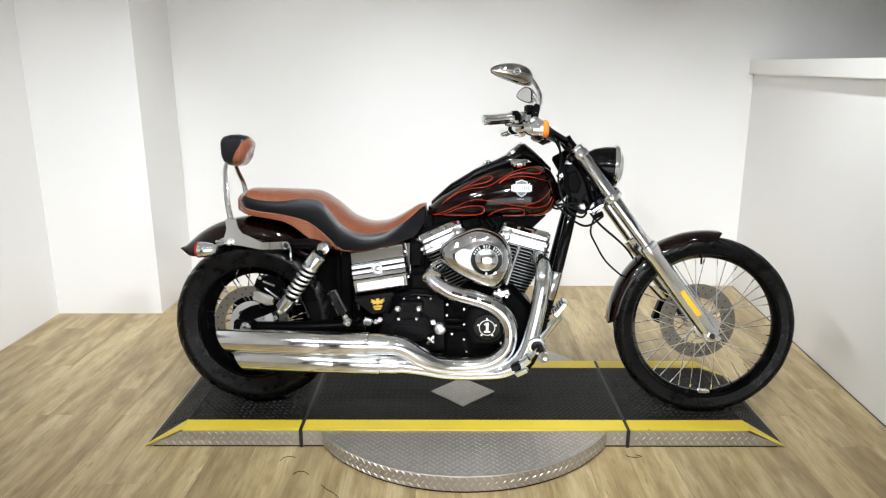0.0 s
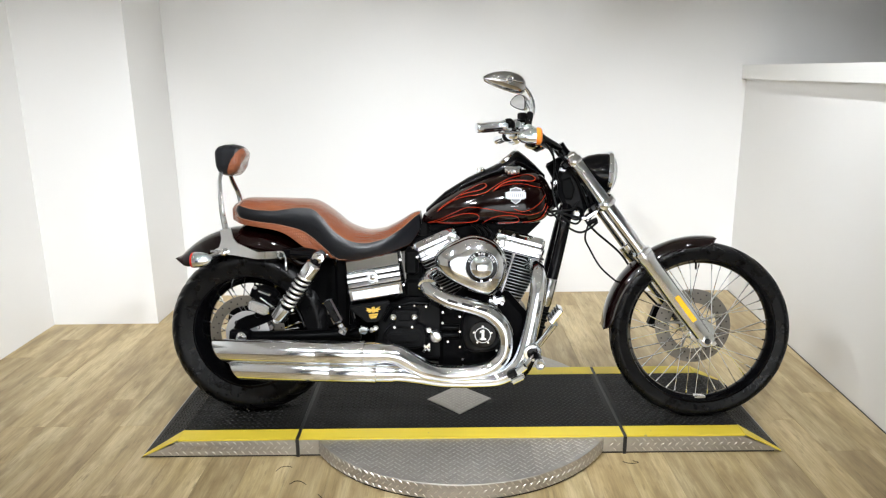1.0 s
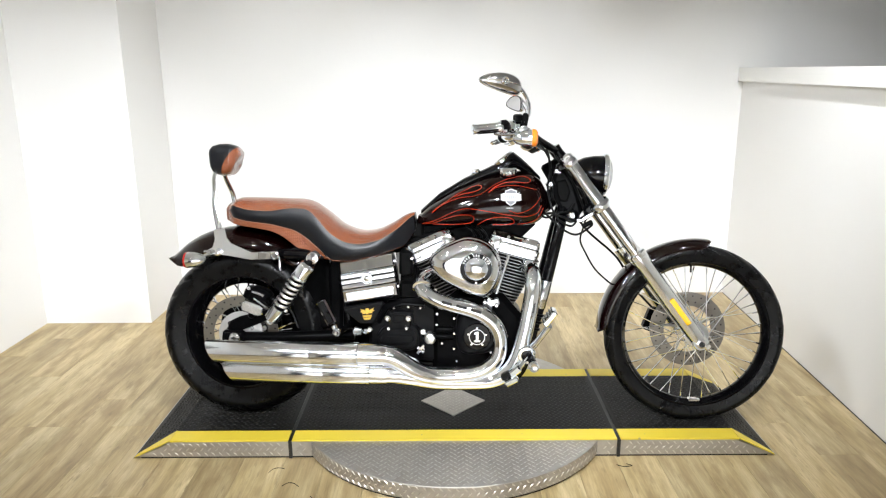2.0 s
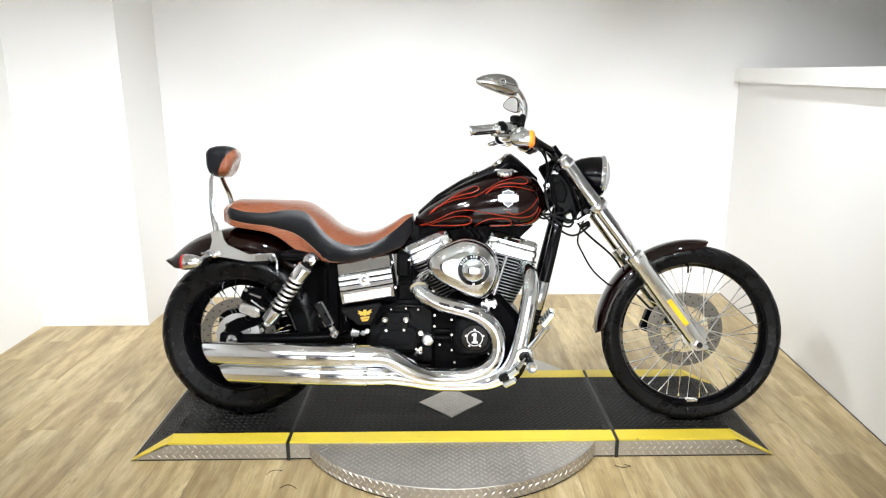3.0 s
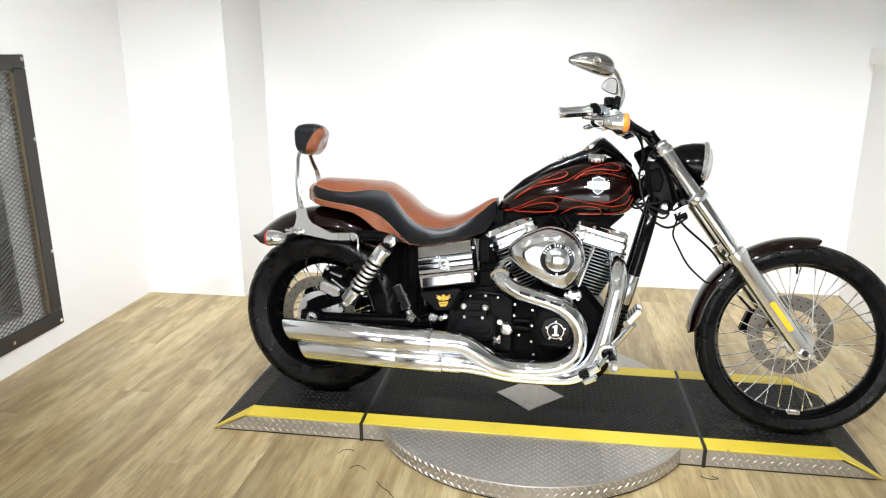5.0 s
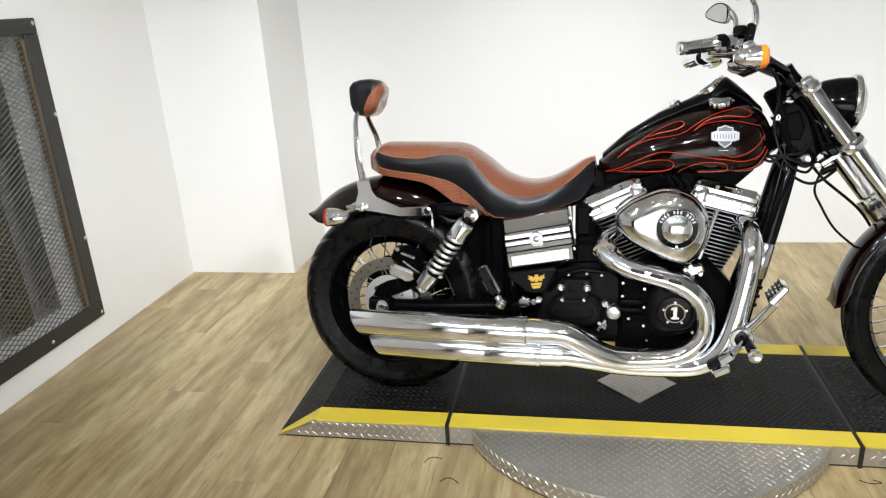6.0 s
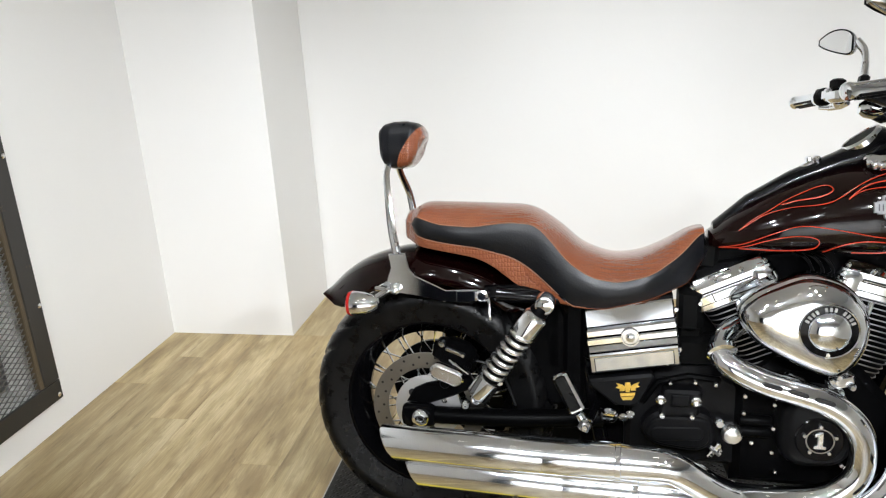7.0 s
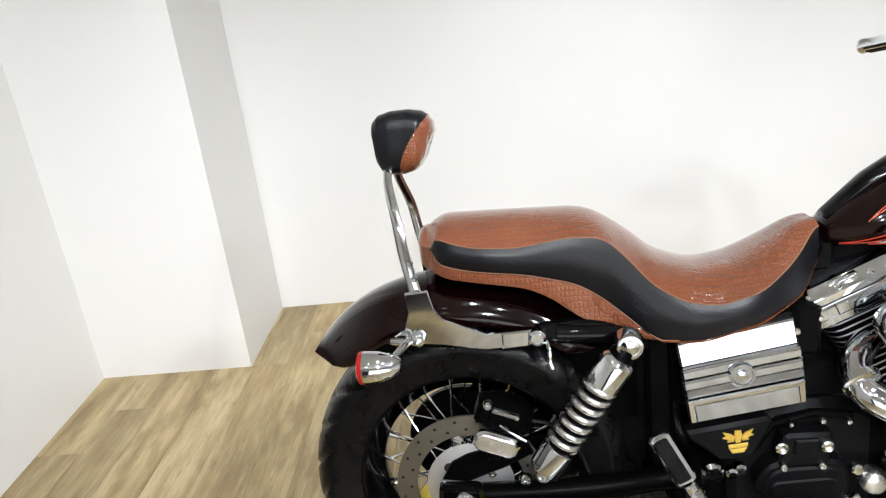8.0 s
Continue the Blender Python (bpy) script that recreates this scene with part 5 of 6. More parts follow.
part("cover_plate", slab([(1.192, 0.915), (1.225, 0.925), (1.243, 0.880), (1.232, 0.840), (1.205, 0.842), (1.194, 0.872)], -0.054, -0.064, 0.005), BLACK_PLASTIC, chassis, "black inset plate on the steering head")
part("neck_bracket", slab([(1.182, 0.945), (1.188, 0.966), (1.206, 0.974), (1.222, 0.962), (1.205, 0.942)], -0.03, -0.060, 0.004), DARKENED_CHROME, chassis, "darkened chrome neck bracket")
for pts in ([(1.151, -0.080, 1.040), (1.162, -0.072, 1.002), (1.170, -0.064, 0.939), (1.186, -0.050, 0.900)], [(1.185, -0.062, 1.012), (1.206, -0.074, 0.982), (1.252, -0.075, 0.912), (1.291, -0.075, 0.815), (1.296, -0.070, 0.785)],
            [(1.195, -0.062, 1.010), (1.220, -0.078, 0.975), (1.269, -0.079, 0.909), (1.307, -0.079, 0.822), (1.306, -0.072, 0.790)], [(1.130, -0.045, 0.790), (1.158, -0.070, 0.782), (1.192, -0.076, 0.800), (1.233, -0.076, 0.807), (1.260, -0.068, 0.836)],
            [(1.135, -0.045, 0.806), (1.158, -0.078, 0.793), (1.203, -0.082, 0.751), (1.248, -0.084, 0.724), (1.282, -0.084, 0.728), (1.325, -0.078, 0.760)]):
    part("control_cable", sweep(curve(pts, 7), 0.0042, 8), CABLE, chassis)
part("lower_bracket", join(box((1.300, -0.090, 0.792), (0.050, 0.03, 0.016), 0.004, Matrix.Rotation(radians(-36), 4, "Y")), box((1.278, -0.088, 0.778), (0.030, 0.026, 0.014), 0.004)), CHROME, chassis, "chrome lower fork bracket")
part("cable_end", rod((1.285, -0.085, 0.752), (1.322, -0.085, 0.772), 0.009, 12), BLACK_PLASTIC, chassis)
part("neck_boss", lathe([(0.027, -0.01), (0.027, 0.008), (0.022, 0.012), (0.012, 0.012)], (1.247, -0.056, 0.789), RIGHT, 24), BLACK_PAINT, chassis)
part("neck_bolt", lathe([(0.0155, 0), (0.0155, 0.008), (0.011, 0.012), (0.005, 0.011)], (1.247, -0.068, 0.789), RIGHT, 20), CHROME, chassis)
part("tank_bolt", lathe([(0.011, 0), (0.011, 0.010), (0.007, 0.014)], (1.163, -0.050, 0.905), RIGHT, 16), CHROME, chassis)
part("clutch_cable", sweep(curve([(1.115, -0.125, 1.074), (1.165, -0.08, 0.99), (1.16, -0.07, 0.88), (1.19, -0.09, 0.79), (1.245, -0.09, 0.755), (1.275, -0.07, 0.79)], 8), 0.004, 8), CABLE, chassis)
part("wiring_loom", sweep(curve([(1.14, -0.05, 0.79), (1.18, -0.08, 0.80), (1.22, -0.085, 0.785), (1.28, -0.08, 0.775), (1.32, -0.07, 0.80)], 8), 0.005, 8), CABLE, chassis)
part("brake_hose", sweep(curve([(1.305, -0.06, 0.785), (1.298, -0.03, 0.745), (1.287, -0.02, 0.69), (1.305, -0.02, 0.646), (1.345, -0.02, 0.578), (1.405, -0.01, 0.522), (1.44, 0.0, 0.50)], 8), 0.0035, 8), CABLE, chassis)
part("brake_hose", sweep(curve([(1.275, 0.06, 0.79), (1.34, 0.10, 0.72), (1.45, 0.10, 0.62), (1.52, 0.09, 0.50), (1.59, 0.085, 0.42)], 8), 0.0045, 8), CABLE, chassis)
for z in (0.37, 0.395, 0.42):
    part("clamp_ring", lathe([(0.020, 0), (0.026, 0.002), (0.026, 0.010), (0.020, 0.012)], (1.115 + (z - 0.39) * 0.285, -0.11 + (z - 0.39) * 0.143, z), (0.285, 0.143, 1), 18), BLACK_PLASTIC, chassis)
part("tube_sleeve", lathe([(0.021, 0), (0.024, 0.004), (0.024, 0.10), (0.021, 0.104)], (1.132, -0.102, 0.45), (0.26, 0.11, 1), 18), DARK_CHROME, chassis)

# shocks
SPRING = chrome_material("satin_chrome_spring", (0.88, 0.88, 0.88), 0.2)
def shock(s):
    top, low = Vector((0.318, s * 0.186, 0.646)), Vector((0.162, s * 0.186, 0.411))
    d = (low - top).normalized()
    ln = (low - top).length
    body = part("shock_absorber", lathe([(0.012, 0.0), (0.022, 0.02), (0.022, ln * 0.8), (0.016, ln)], top, d, 20), BLACK_COAT, bike, "chrome coil-over rear shock absorber")
    part("top_cover", lathe([(0.022, 0.0), (0.029, 0.006), (0.031, 0.012), (0.031, 0.058), (0.027, 0.062)], top + d * 0.026, d, 28), CHROME, body)
    part("lower_cup", lathe([(0.027, 0.0), (0.0295, 0.002), (0.0295, 0.050), (0.028, 0.053), (0.012, 0.0535)], top + d * (ln - 0.058), d, 32), CHROME, body)
    u, v, w = basis(d)
    turns, pts = 7.0, []
    for i in range(int(turns * 18) + 1):
        t = i / (turns * 18)
        a = 2 * math.pi * turns * t
        pts.append(top + d * (0.086 + (ln - 0.146) * t) + 0.0255 * (math.cos(a) * u + math.sin(a) * v))
    part("spring", sweep(pts, 0.0062, 10), SPRING, body, "chrome coil spring")
    for p, r in ((top, 0.023), (low, 0.014)):
        part("eye_bolt", lathe([(r, -0.018), (r, 0.012), (r * 0.9, 0.0155), (r * 0.74, 0.016), (r * 0.68, 0.0135), (r * 0.5, 0.0145), (r * 0.2, 0.0165)], p, (0, s, 0), 26), CHROME, body)


shock(-1), shock(1)

# rear brake caliper
TURN_C = Matrix.Rotation(radians(21), 4, "Y")
cal = part("rear_caliper", join(box((0.098, -0.105, 0.478), (0.085, 0.07, 0.060), 0.012, TURN_C), box((0.062, -0.108, 0.492), (0.035, 0.06, 0.045), 0.012, TURN_C), box((0.130, -0.105, 0.462), (0.035, 0.05, 0.04), 0.01, TURN_C)), BLACK_COAT, bike, "black rear brake caliper")
part("caliper_bridge", box((0.100, -0.138, 0.497), (0.050, 0.012, 0.010), 0.003, TURN_C), DARK_CHROME, cal, "bare metal bridge edge")
part("bridge_bolt", bolt((0.120, -0.140, 0.492), RIGHT, 0.006, 0.008), BOLT, cal)


def stadium(half, r, waist=0.0):
    """An upright-waisted oval outline round the origin."""
    out = []
    for cx, a0 in ((half, -90), (-half, 90)):
        out += [(cx + r * math.cos(radians(a0 + a)), r * math.sin(radians(a0 + a))) for a in range(0, 181, 15)]
    return [(x, z * (1 - waist * math.exp(-(x / (half * 0.8)) ** 2))) for x, z in out]


OVAL_M = Matrix.Translation((0.080, -0.140, 0.441)) @ Matrix.Rotation(radians(20), 4, "Y")
part("caliper_cover", moved(slab(stadium(0.022, 0.0215, 0.12), 0.004, -0.012, 0.004), OVAL_M), CHROME, cal, "chrome oval caliper cover")
part("cover_face", moved(slab(stadium(0.022, 0.0165, 0.12), -0.011, -0.0145, 0.002), OVAL_M), SPRING, cal, "raised bright oval face")
part("caliper_bolt", bolt((0.070, -0.140, 0.520), RIGHT, 0.009, 0.012), CHROME, cal)
part("caliper_bolt", bolt((0.130, -0.133, 0.462), RIGHT, 0.010, 0.010), BLACK_COAT, cal)
part("caliper_pin", sweep([(0.088, -0.150, 0.482), (0.104, -0.152, 0.470), (0.134, -0.150, 0.448)], 0.0042, 8), CHROME, cal)
part("slide_boss", lathe([(0.013, 0), (0.013, 0.030), (0.009, 0.036)], (0.072, -0.105, 0.412), RIGHT, 18), BLACK_COAT, cal)
part("bracket", slab([(-0.03, 0.350), (0.02, 0.345), (0.09, 0.372), (0.145, 0.40), (0.13, 0.43), (0.06, 0.41), (0.02, 0.40), (-0.01, 0.385)], -0.098, -0.122, 0.005), BLACK_COAT, cal)
part("bracket_bolt", bolt((0.128, -0.150, 0.372), RIGHT, 0.012, 0.012), CHROME, cal)
part("brake_line", sweep(curve([(0.14, -0.12, 0.47), (0.18, -0.12, 0.46), (0.22, -0.12, 0.42), (0.245, -0.13, 0.365)], 8), 0.004, 8), CABLE, cal)

# passenger peg by the shock, battery cover, side cover
PA, PB = Vector((0.352, -0.226, 0.502)), Vector((0.403, -0.236, 0.408))
PD = (PB - PA).normalized()
PS = PD.cross(Vector((0, -1, 0))).normalized()
PF = PS.cross(PD).normalized()
peg_m = Matrix((PS, PF, PD)).transposed().to_4x4()
peg_m.translation = PA.lerp(PB, 0.46)
peg = part("passenger_peg", moved(box((0, 0, 0), (0.036, 0.024, 0.098), 0.008), peg_m), CHROME, bike, "folded chrome passenger footpeg with black rubber pad")
part("pad", moved(box((0, -0.009, -0.002), (0.025, 0.012, 0.084), 0.004), peg_m), RUBBER, peg, "black rubber pad")
part("pad", moved(box((0, 0.009, -0.002), (0.025, 0.012, 0.084), 0.004), peg_m), RUBBER, peg, "black rubber pad")
part("neck", rod(PA.lerp(PB, 0.94), PB + PD * 0.012, 0.011, 14), CHROME, peg)
part("clevis", box(PB + PD * 0.020, (0.026, 0.034, 0.030), 0.006, Matrix.Rotation(radians(28), 4, "Y")), CHROME, peg)
part("clevis_bolt", bolt(PB + PD * 0.020 + Vector((0, -0.017, 0)), RIGHT, 0.008, 0.008), BOLT, peg)
part("mount", sweep([PB + PD * 0.026, PB + PD * 0.030 + Vector((0.006, 0.05, -0.004)), PB + PD * 0.030 + Vector((0.02, 0.14, -0.006))], 0.012, 12), BLACK_PAINT, peg)

BX = [(0.402, 0.620), (0.598, 0.657), (0.616, 0.499), (0.424, 0.466)]


def in_box(u, v):
    """A place on the battery cover: u forward, v up, both 0 to 1."""
    a, b = Vector(BX[3]).lerp(Vector(BX[2]), u), Vector(BX[0]).lerp(Vector(BX[1]), u)
    return tuple(a.lerp(b, v))


cover = part("battery_cover", slab([in_box(0, 0), in_box(1, 0), in_box(1, 1), in_box(0, 1)], -0.06, -0.132, 0.006), DARK_CHROME, bike, "ribbed chrome battery cover")


def cover_band(profile, inset_l, inset_r, name="rib"):
    """A facetted band across the cover; profile: (height 0 to 1, depth)."""
    rows = []
    for u, k in ((inset_l, 0.006), (inset_l + 0.018, 0.0), (1 - inset_r - 0.018, 0.0), (1 - inset_r, 0.006)):
        row = []
        for v, d in profile:
            q = in_box(u, v)
            row.append(Vector((q[0], -d + k, q[1])))
        a, b = in_box(u, profile[-1][0]), in_box(u, profile[0][0])
        rows.append(row + [Vector((a[0], -0.120, a[1])), Vector((b[0], -0.120, b[1]))])
    return part(name, loft(rows), CHROME, cover, smooth=22)


cover_band([(1.0, 0.130), (0.985, 0.139), (0.965, 0.142), (0.735, 0.149), (0.72, 0.146)], 0.0, 0.0)
cover_band([(0.712, 0.147), (0.70, 0.154), (0.675, 0.157), (0.60, 0.157), (0.585, 0.150)], -0.006, -0.012)
cover_band([(0.575, 0.150), (0.565, 0.156), (0.545, 0.1585), (0.475, 0.1585), (0.46, 0.151)], -0.012, -0.016)
cover_band([(0.452, 0.150), (0.44, 0.155), (0.375, 0.1585), (0.355, 0.156), (0.345, 0.150)], -0.006, -0.020)
low = cover_band([(0.335, 0.148), (0.325, 0.156), (0.30, 0.158), (0.04, 0.152), (0.015, 0.148), (0.0, 0.132)], -0.010, -0.018)
part("lower_panel", slab([in_box(0.05, 0.055), in_box(0.955, 0.055), in_box(0.955, 0.275), in_box(0.05, 0.275)], -0.150, -0.1588, 0.0022), CHROME, low, "flat mirror-bright lower panel", 20)
# shadow between the ribs, put in as a black backing plate
part("rib_shadow", slab([in_box(0.005, 0.01), in_box(0.995, 0.01), in_box(0.995, 0.99), in_box(0.005, 0.99)], -0.124, -0.137, 0.001), GAP_BLACK, cover, "black plate standing in for the shadow between the ribs")
ex = in_box(0.49, 0.545)
em = part("emblem", lathe([(0.0, 0.005), (0.0165, 0.005), (0.0175, 0.008), (0.0205, 0.008), (0.0215, 0.004), (0.0215, -0.008)][::-1], (ex[0], -0.1585, ex[1]), RIGHT, 36), DARK_CHROME, cover, "round chrome emblem")
part("emblem_boss", lathe([(0.011, 0), (0.0105, 0.003), (0.005, 0.005)], (ex[0], -0.1635, ex[1]), RIGHT, 7), CHROME, em)
for u, v in ((1.02, 0.2), (1.02, 0.8)):
    q = in_box(u, v)
    part("cover_bolt", bolt((q[0], -0.13, q[1]), RIGHT, 0.006, 0.006), BOLT, cover)
sc = part("side_cover", slab([(0.417, 0.448), (0.556, 0.471), (0.565, 0.461), (0.534, 0.397), (0.522, 0.390), (0.478, 0.388), (0.418, 0.434)], -0.11, -0.143, 0.006), SATIN_BLACK, bike, "black side cover with a gold emblem")
gx, gz = 0.505, 0.428
wing = [(0.006, 0.010), (0.012, 0.016), (0.026, 0.021), (0.021, 0.013), (0.027, 0.010), (0.017, 0.006), (0.019, 0.001), (0.007, 0.001)]
for poly in (wing, [(-x, z) for x, z in wing][::-1], [(-0.006, 0.021), (0.005, 0.021), (0.007, 0.012), (0.004, -0.002), (-0.004, -0.002), (-0.007, 0.012)],
             [(-0.017, -0.005), (0.017, -0.005), (0.016, -0.012), (-0.016, -0.012)], [(-0.015, -0.014), (0.015, -0.014), (0.010, -0.022), (-0.010, -0.022)]):
    part("emblem", slab([(gx + x, gz + z + x * 0.12) for x, z in poly], -0.142, -0.1465, 0.001), GOLD, sc, "raised gold emblem")

# engine
engine = part("engine", join(slab([(0.74, 0.20), (1.04, 0.20), (1.08, 0.27), (1.07, 0.42), (1.0, 0.50), (0.83, 0.51), (0.74, 0.44)], -0.115, 0.13, 0.02)), BLACK_COAT, bike, "black V-twin crankcase with chrome covers")
ROT = {"rear": (25, Vector((0.879, 0, 0.362))), "front": (-15, Vector((0.972, 0, 0.355)))}
for which, (lean, foot) in ROT.items():
    up = Vector((-math.sin(radians(lean)), 0, math.cos(radians(lean))))
    along = Vector((math.cos(radians(lean)), 0, math.sin(radians(lean))))
    frame_m = Matrix((along, Vector((0, 1, 0)), up)).transposed().to_4x4()
    top = 0.312 if which == "rear" else 0.300
    cyl = part("cylinder", lathe([(0.034, 0.06), (0.056, top - 0.01)], foot, up, 28), BLACK_COAT, bike, "black finned cylinder")
    for i in range(17):
        h = 0.092 + i * (top - 0.104) / 16
        w = 0.178 - 0.0058 * (16 - i)
        d = 0.152 - 0.0012 * (16 - i)
        hx, hy, rr = w / 2, d / 2, 0.026
        outline = []
        for cx, cy, a0 in ((hx - rr, hy - rr, 0), (-hx + rr, hy - rr, 90), (-hx + rr, -hy + rr, 180), (hx - rr, -hy + rr, 270)):
            for a in (0, 30, 60, 90):
                outline.append((cx + rr * math.cos(radians(a0 + a)), cy + rr * math.sin(radians(a0 + a))))
        geo = loft([[Vector((x * k, y * k, z)) for x, y in outline] for k, z in ((0.97, -0.0030), (1, -0.0016), (1, 0.0016), (0.97, 0.0030))])
        part("fin", moved(geo, Matrix.Translation(foot + up * h) @ frame_m), BLACK_COAT, cyl)
        edge = sweep([frame_m.to_3x3() @ Vector((x, y, 0)) + foot + up * h for x, y in [(x * 1.004, y * 1.004) for x, y in outline]], 0.0016, 6, loop=True)
        part("fin_edge", edge, FIN, cyl, "machined bright fin edge")
    hm = Matrix.Translation(foot + up * (top + 0.006) - along * (0.004 if which == "rear" else 0.017)) @ frame_m

    def hood(hx, hy, levels, rr=0.016, at=0.0):
        """A rounded-rectangle cover; levels: (shrink, height)."""
        rings = []
        for k, h in levels:
            row = []
            for cx, cy, a0 in ((hx - rr, hy - rr, 0), (-hx + rr, hy - rr, 90), (-hx + rr, -hy + rr, 180), (hx - rr, -hy + rr, 270)):
                row += [Vector((at + cx + (rr - k) * math.cos(radians(a0 + a)), cy + (rr - k) * math.sin(radians(a0 + a)), h)) for a in (0, 22, 45, 67, 90)]
            rings.append(row)
        return moved(loft(rings), hm)
    head = part("rocker_cover", hood(0.096, 0.080, [(0.003, -0.014), (0.0, -0.011), (0.0, 0.0), (-0.0025, 0.003), (-0.0025, 0.020), (0.0, 0.0225), (0.003, 0.024)]), CHROME, bike, "polished chrome rocker cover", 28)
    part("cover_gasket", hood(0.096, 0.080, [(0.0035, 0.0235), (0.0035, 0.0265)]), GAP_BLACK, head, "dark gasket line", 35)
    part("upper_cover", hood(0.094, 0.079, [(0.003, 0.026), (0.0, 0.029), (0.0, 0.040), (0.004, 0.044), (0.011, 0.056), (0.014, 0.060), (0.015, 0.060)]), CHROME, head, smooth=28)
    inner_end = 0.066 if which == "rear" else -0.066
    part("end_cap", hood(0.031, 0.084, [(0.004, -0.006), (0.0, -0.003), (0.0, 0.024), (0.003, 0.036), (0.009, 0.046), (0.016, 0.052)], 0.024, inner_end), CHROME, head, "rounded chrome end cap", 40)
    seam = -0.050 if which == "rear" else 0.048
    part("seam", moved(box((seam, -0.0815, 0.012), (0.0022, 0.004, 0.022), 0.0005), hm), GAP_BLACK, head, "dark vertical seam")
    part("raised_rib", moved(box((seam * 0.35, -0.0655, 0.0535), (0.052, 0.012, 0.010), 0.003, Matrix.Rotation(radians(28), 4, "X")), hm), CHROME, head)
    for px in (-0.084, -0.03, 0.03, 0.084):
        part("cover_bolt", moved(bolt((px, -0.074, 0.047), (0, -0.6, 0.8), 0.0058, 0.009), hm), BOLT, head)
    for px in (-0.082, 0.082):
        part("cover_bolt", moved(bolt((px, -0.0825, 0.012), (0, -1, 0), 0.0058, 0.006), hm), BOLT, head)
    for k in ((0.012,) if which == "rear" else (0.006,)):
        a = Vector((0.925 + k * (1 if which == "front" else -1) + (0.03 if which == "front" else -0.03), -0.098, 0.455))
        b = foot + up * (top - 0.012) + along * (0.03 if which == "rear" else -0.03) + along * k * 0.6 + Vector((0, -0.070, 0))
        part("pushrod_tube", join(sweep([a, b], 0.0075, 12), lathe([(0.012, 0), (0.013, 0.004), (0.013, 0.018), (0.010, 0.022)], a, b - a, 14)), CHROME, engine, "chrome pushrod tube")
lifter = part("lifter_block", join(box((0.955, -0.112, 0.470), (0.062, 0.036, 0.030), 0.005, Matrix.Rotation(radians(-14), 4, "Y")), box((0.862, -0.112, 0.466), (0.05, 0.03, 0.028), 0.005, Matrix.Rotation(radians(20), 4, "Y"))), CHROME, engine, "chrome lifter block")
for px, pz in ((0.934, 0.478), (0.976, 0.466), (0.955, 0.452), (0.948, 0.488)):
    part("lifter_bolt", lathe([(0.008, 0), (0.008, 0.010), (0.005, 0.014)], (px, -0.130, pz), RIGHT, 12), CHROME, lifter)

# air cleaner: teardrop shell with a round insert
AC = curve([(x, 0, z) for x, z in [(0.732, 0.634), (0.760, 0.671), (0.806, 0.699), (0.870, 0.722), (0.940, 0.704), (0.985, 0.652), (0.992, 0.585), (0.964, 0.524), (0.920, 0.500), (0.838, 0.530), (0.762, 0.576)]], 5, True)
ac_poly = [(p.x, p.z) for p in AC]
ac = part("air_cleaner", join(slab(ac_poly, -0.115, -0.165, 0.006), domed(inset(ac_poly, 0.004), -0.163, -0.205, 7, 0.42, 2.2)), CHROME, bike, "chrome teardrop air cleaner cover", 60)
cxz = Vector((0.903, 0, 0.618))
part("insert_ring", lathe([(0.060, 0.0), (0.061, 0.010), (0.058, 0.015), (0.055, 0.013)], cxz + Vector((0, -0.192, 0)), RIGHT, 48, False), CHROME, ac)
part("insert_band", lathe([(0.056, 0.006), (0.056, 0.0135), (0.041, 0.015), (0.041, 0.008)], cxz + Vector((0, -0.192, 0)), RIGHT, 48), BLACK_PAINT, ac, "black lettered insert ring")
for k in range(13):
    t = radians(25 + k * 10.8)
    u = Vector((math.cos(t), 0, math.sin(t)))
    m = Matrix.Translation(cxz + u * 0.0485 + Vector((0, -0.2070, 0))) @ Matrix.Rotation(-t + math.pi / 2, 4, "Y")
    if k not in (4, 8):
        part("letter_bar", moved(box((0, 0, 0), (0.0055, 0.0012, 0.009), 0.0004), m), ALU, ac, "raised unreadable lettering bar")
part("insert_dome", lathe([(0.042, 0.010), (0.042, 0.018), (0.039, 0.022), (0.033, 0.026), (0.024, 0.0295), (0.012, 0.0315), (0.0, 0.032)], cxz + Vector((0, -0.192, 0)), RIGHT, 40), CHROME, ac, "chrome domed insert")
part("insert_bolt", bolt(cxz + Vector((0, -0.206, -0.050)), RIGHT, 0.005, 0.005), BOLT, ac)

# cam cover, gearbox and their bolts
cam_cover = part("cam_cover", domed([(p.x, p.z) for p in curve([(0.838, 0, 0.30), (0.835, 0, 0.43), (0.90, 0, 0.462), (0.965, 0, 0.44), (0.985, 0, 0.38), (0.97, 0, 0.31), (0.92, 0, 0.285)], 6, True)], -0.11, -0.178, 6, 0.25, 3.0), SATIN_BLACK, bike, "black cam cover")
TX, TZ = 0.907, 0.361
part("timer_cover", lathe([(0.050, 0.0), (0.050, 0.005), (0.047, 0.008), (0.0, 0.0085)], (TX, -0.174, TZ), RIGHT, 40), BLACK_PAINT, cam_cover, "black round timer cover")
part("emblem_ring", lathe([(0.0262, 0.0), (0.0292, 0.0), (0.0292, 0.004), (0.0262, 0.004), (0.0262, 0.0)], (TX, -0.1815, TZ), RIGHT, 40, False), DARKENED_CHROME, cam_cover, "chrome emblem ring")
for k in range(5):
    t = radians(90 + 72 * k)
    part("cover_bolt", bolt((TX + 0.033 * math.cos(t), -0.182, TZ + 0.033 * math.sin(t)), RIGHT, 0.005, 0.006), BOLT, cam_cover)
one = [(-0.013, -0.021), (0.014, -0.021), (0.014, -0.014), (0.007, -0.012), (0.007, 0.022), (-0.001, 0.022), (-0.012, 0.016), (-0.012, 0.010), (-0.005, 0.011), (-0.005, -0.012), (-0.013, -0.014)]
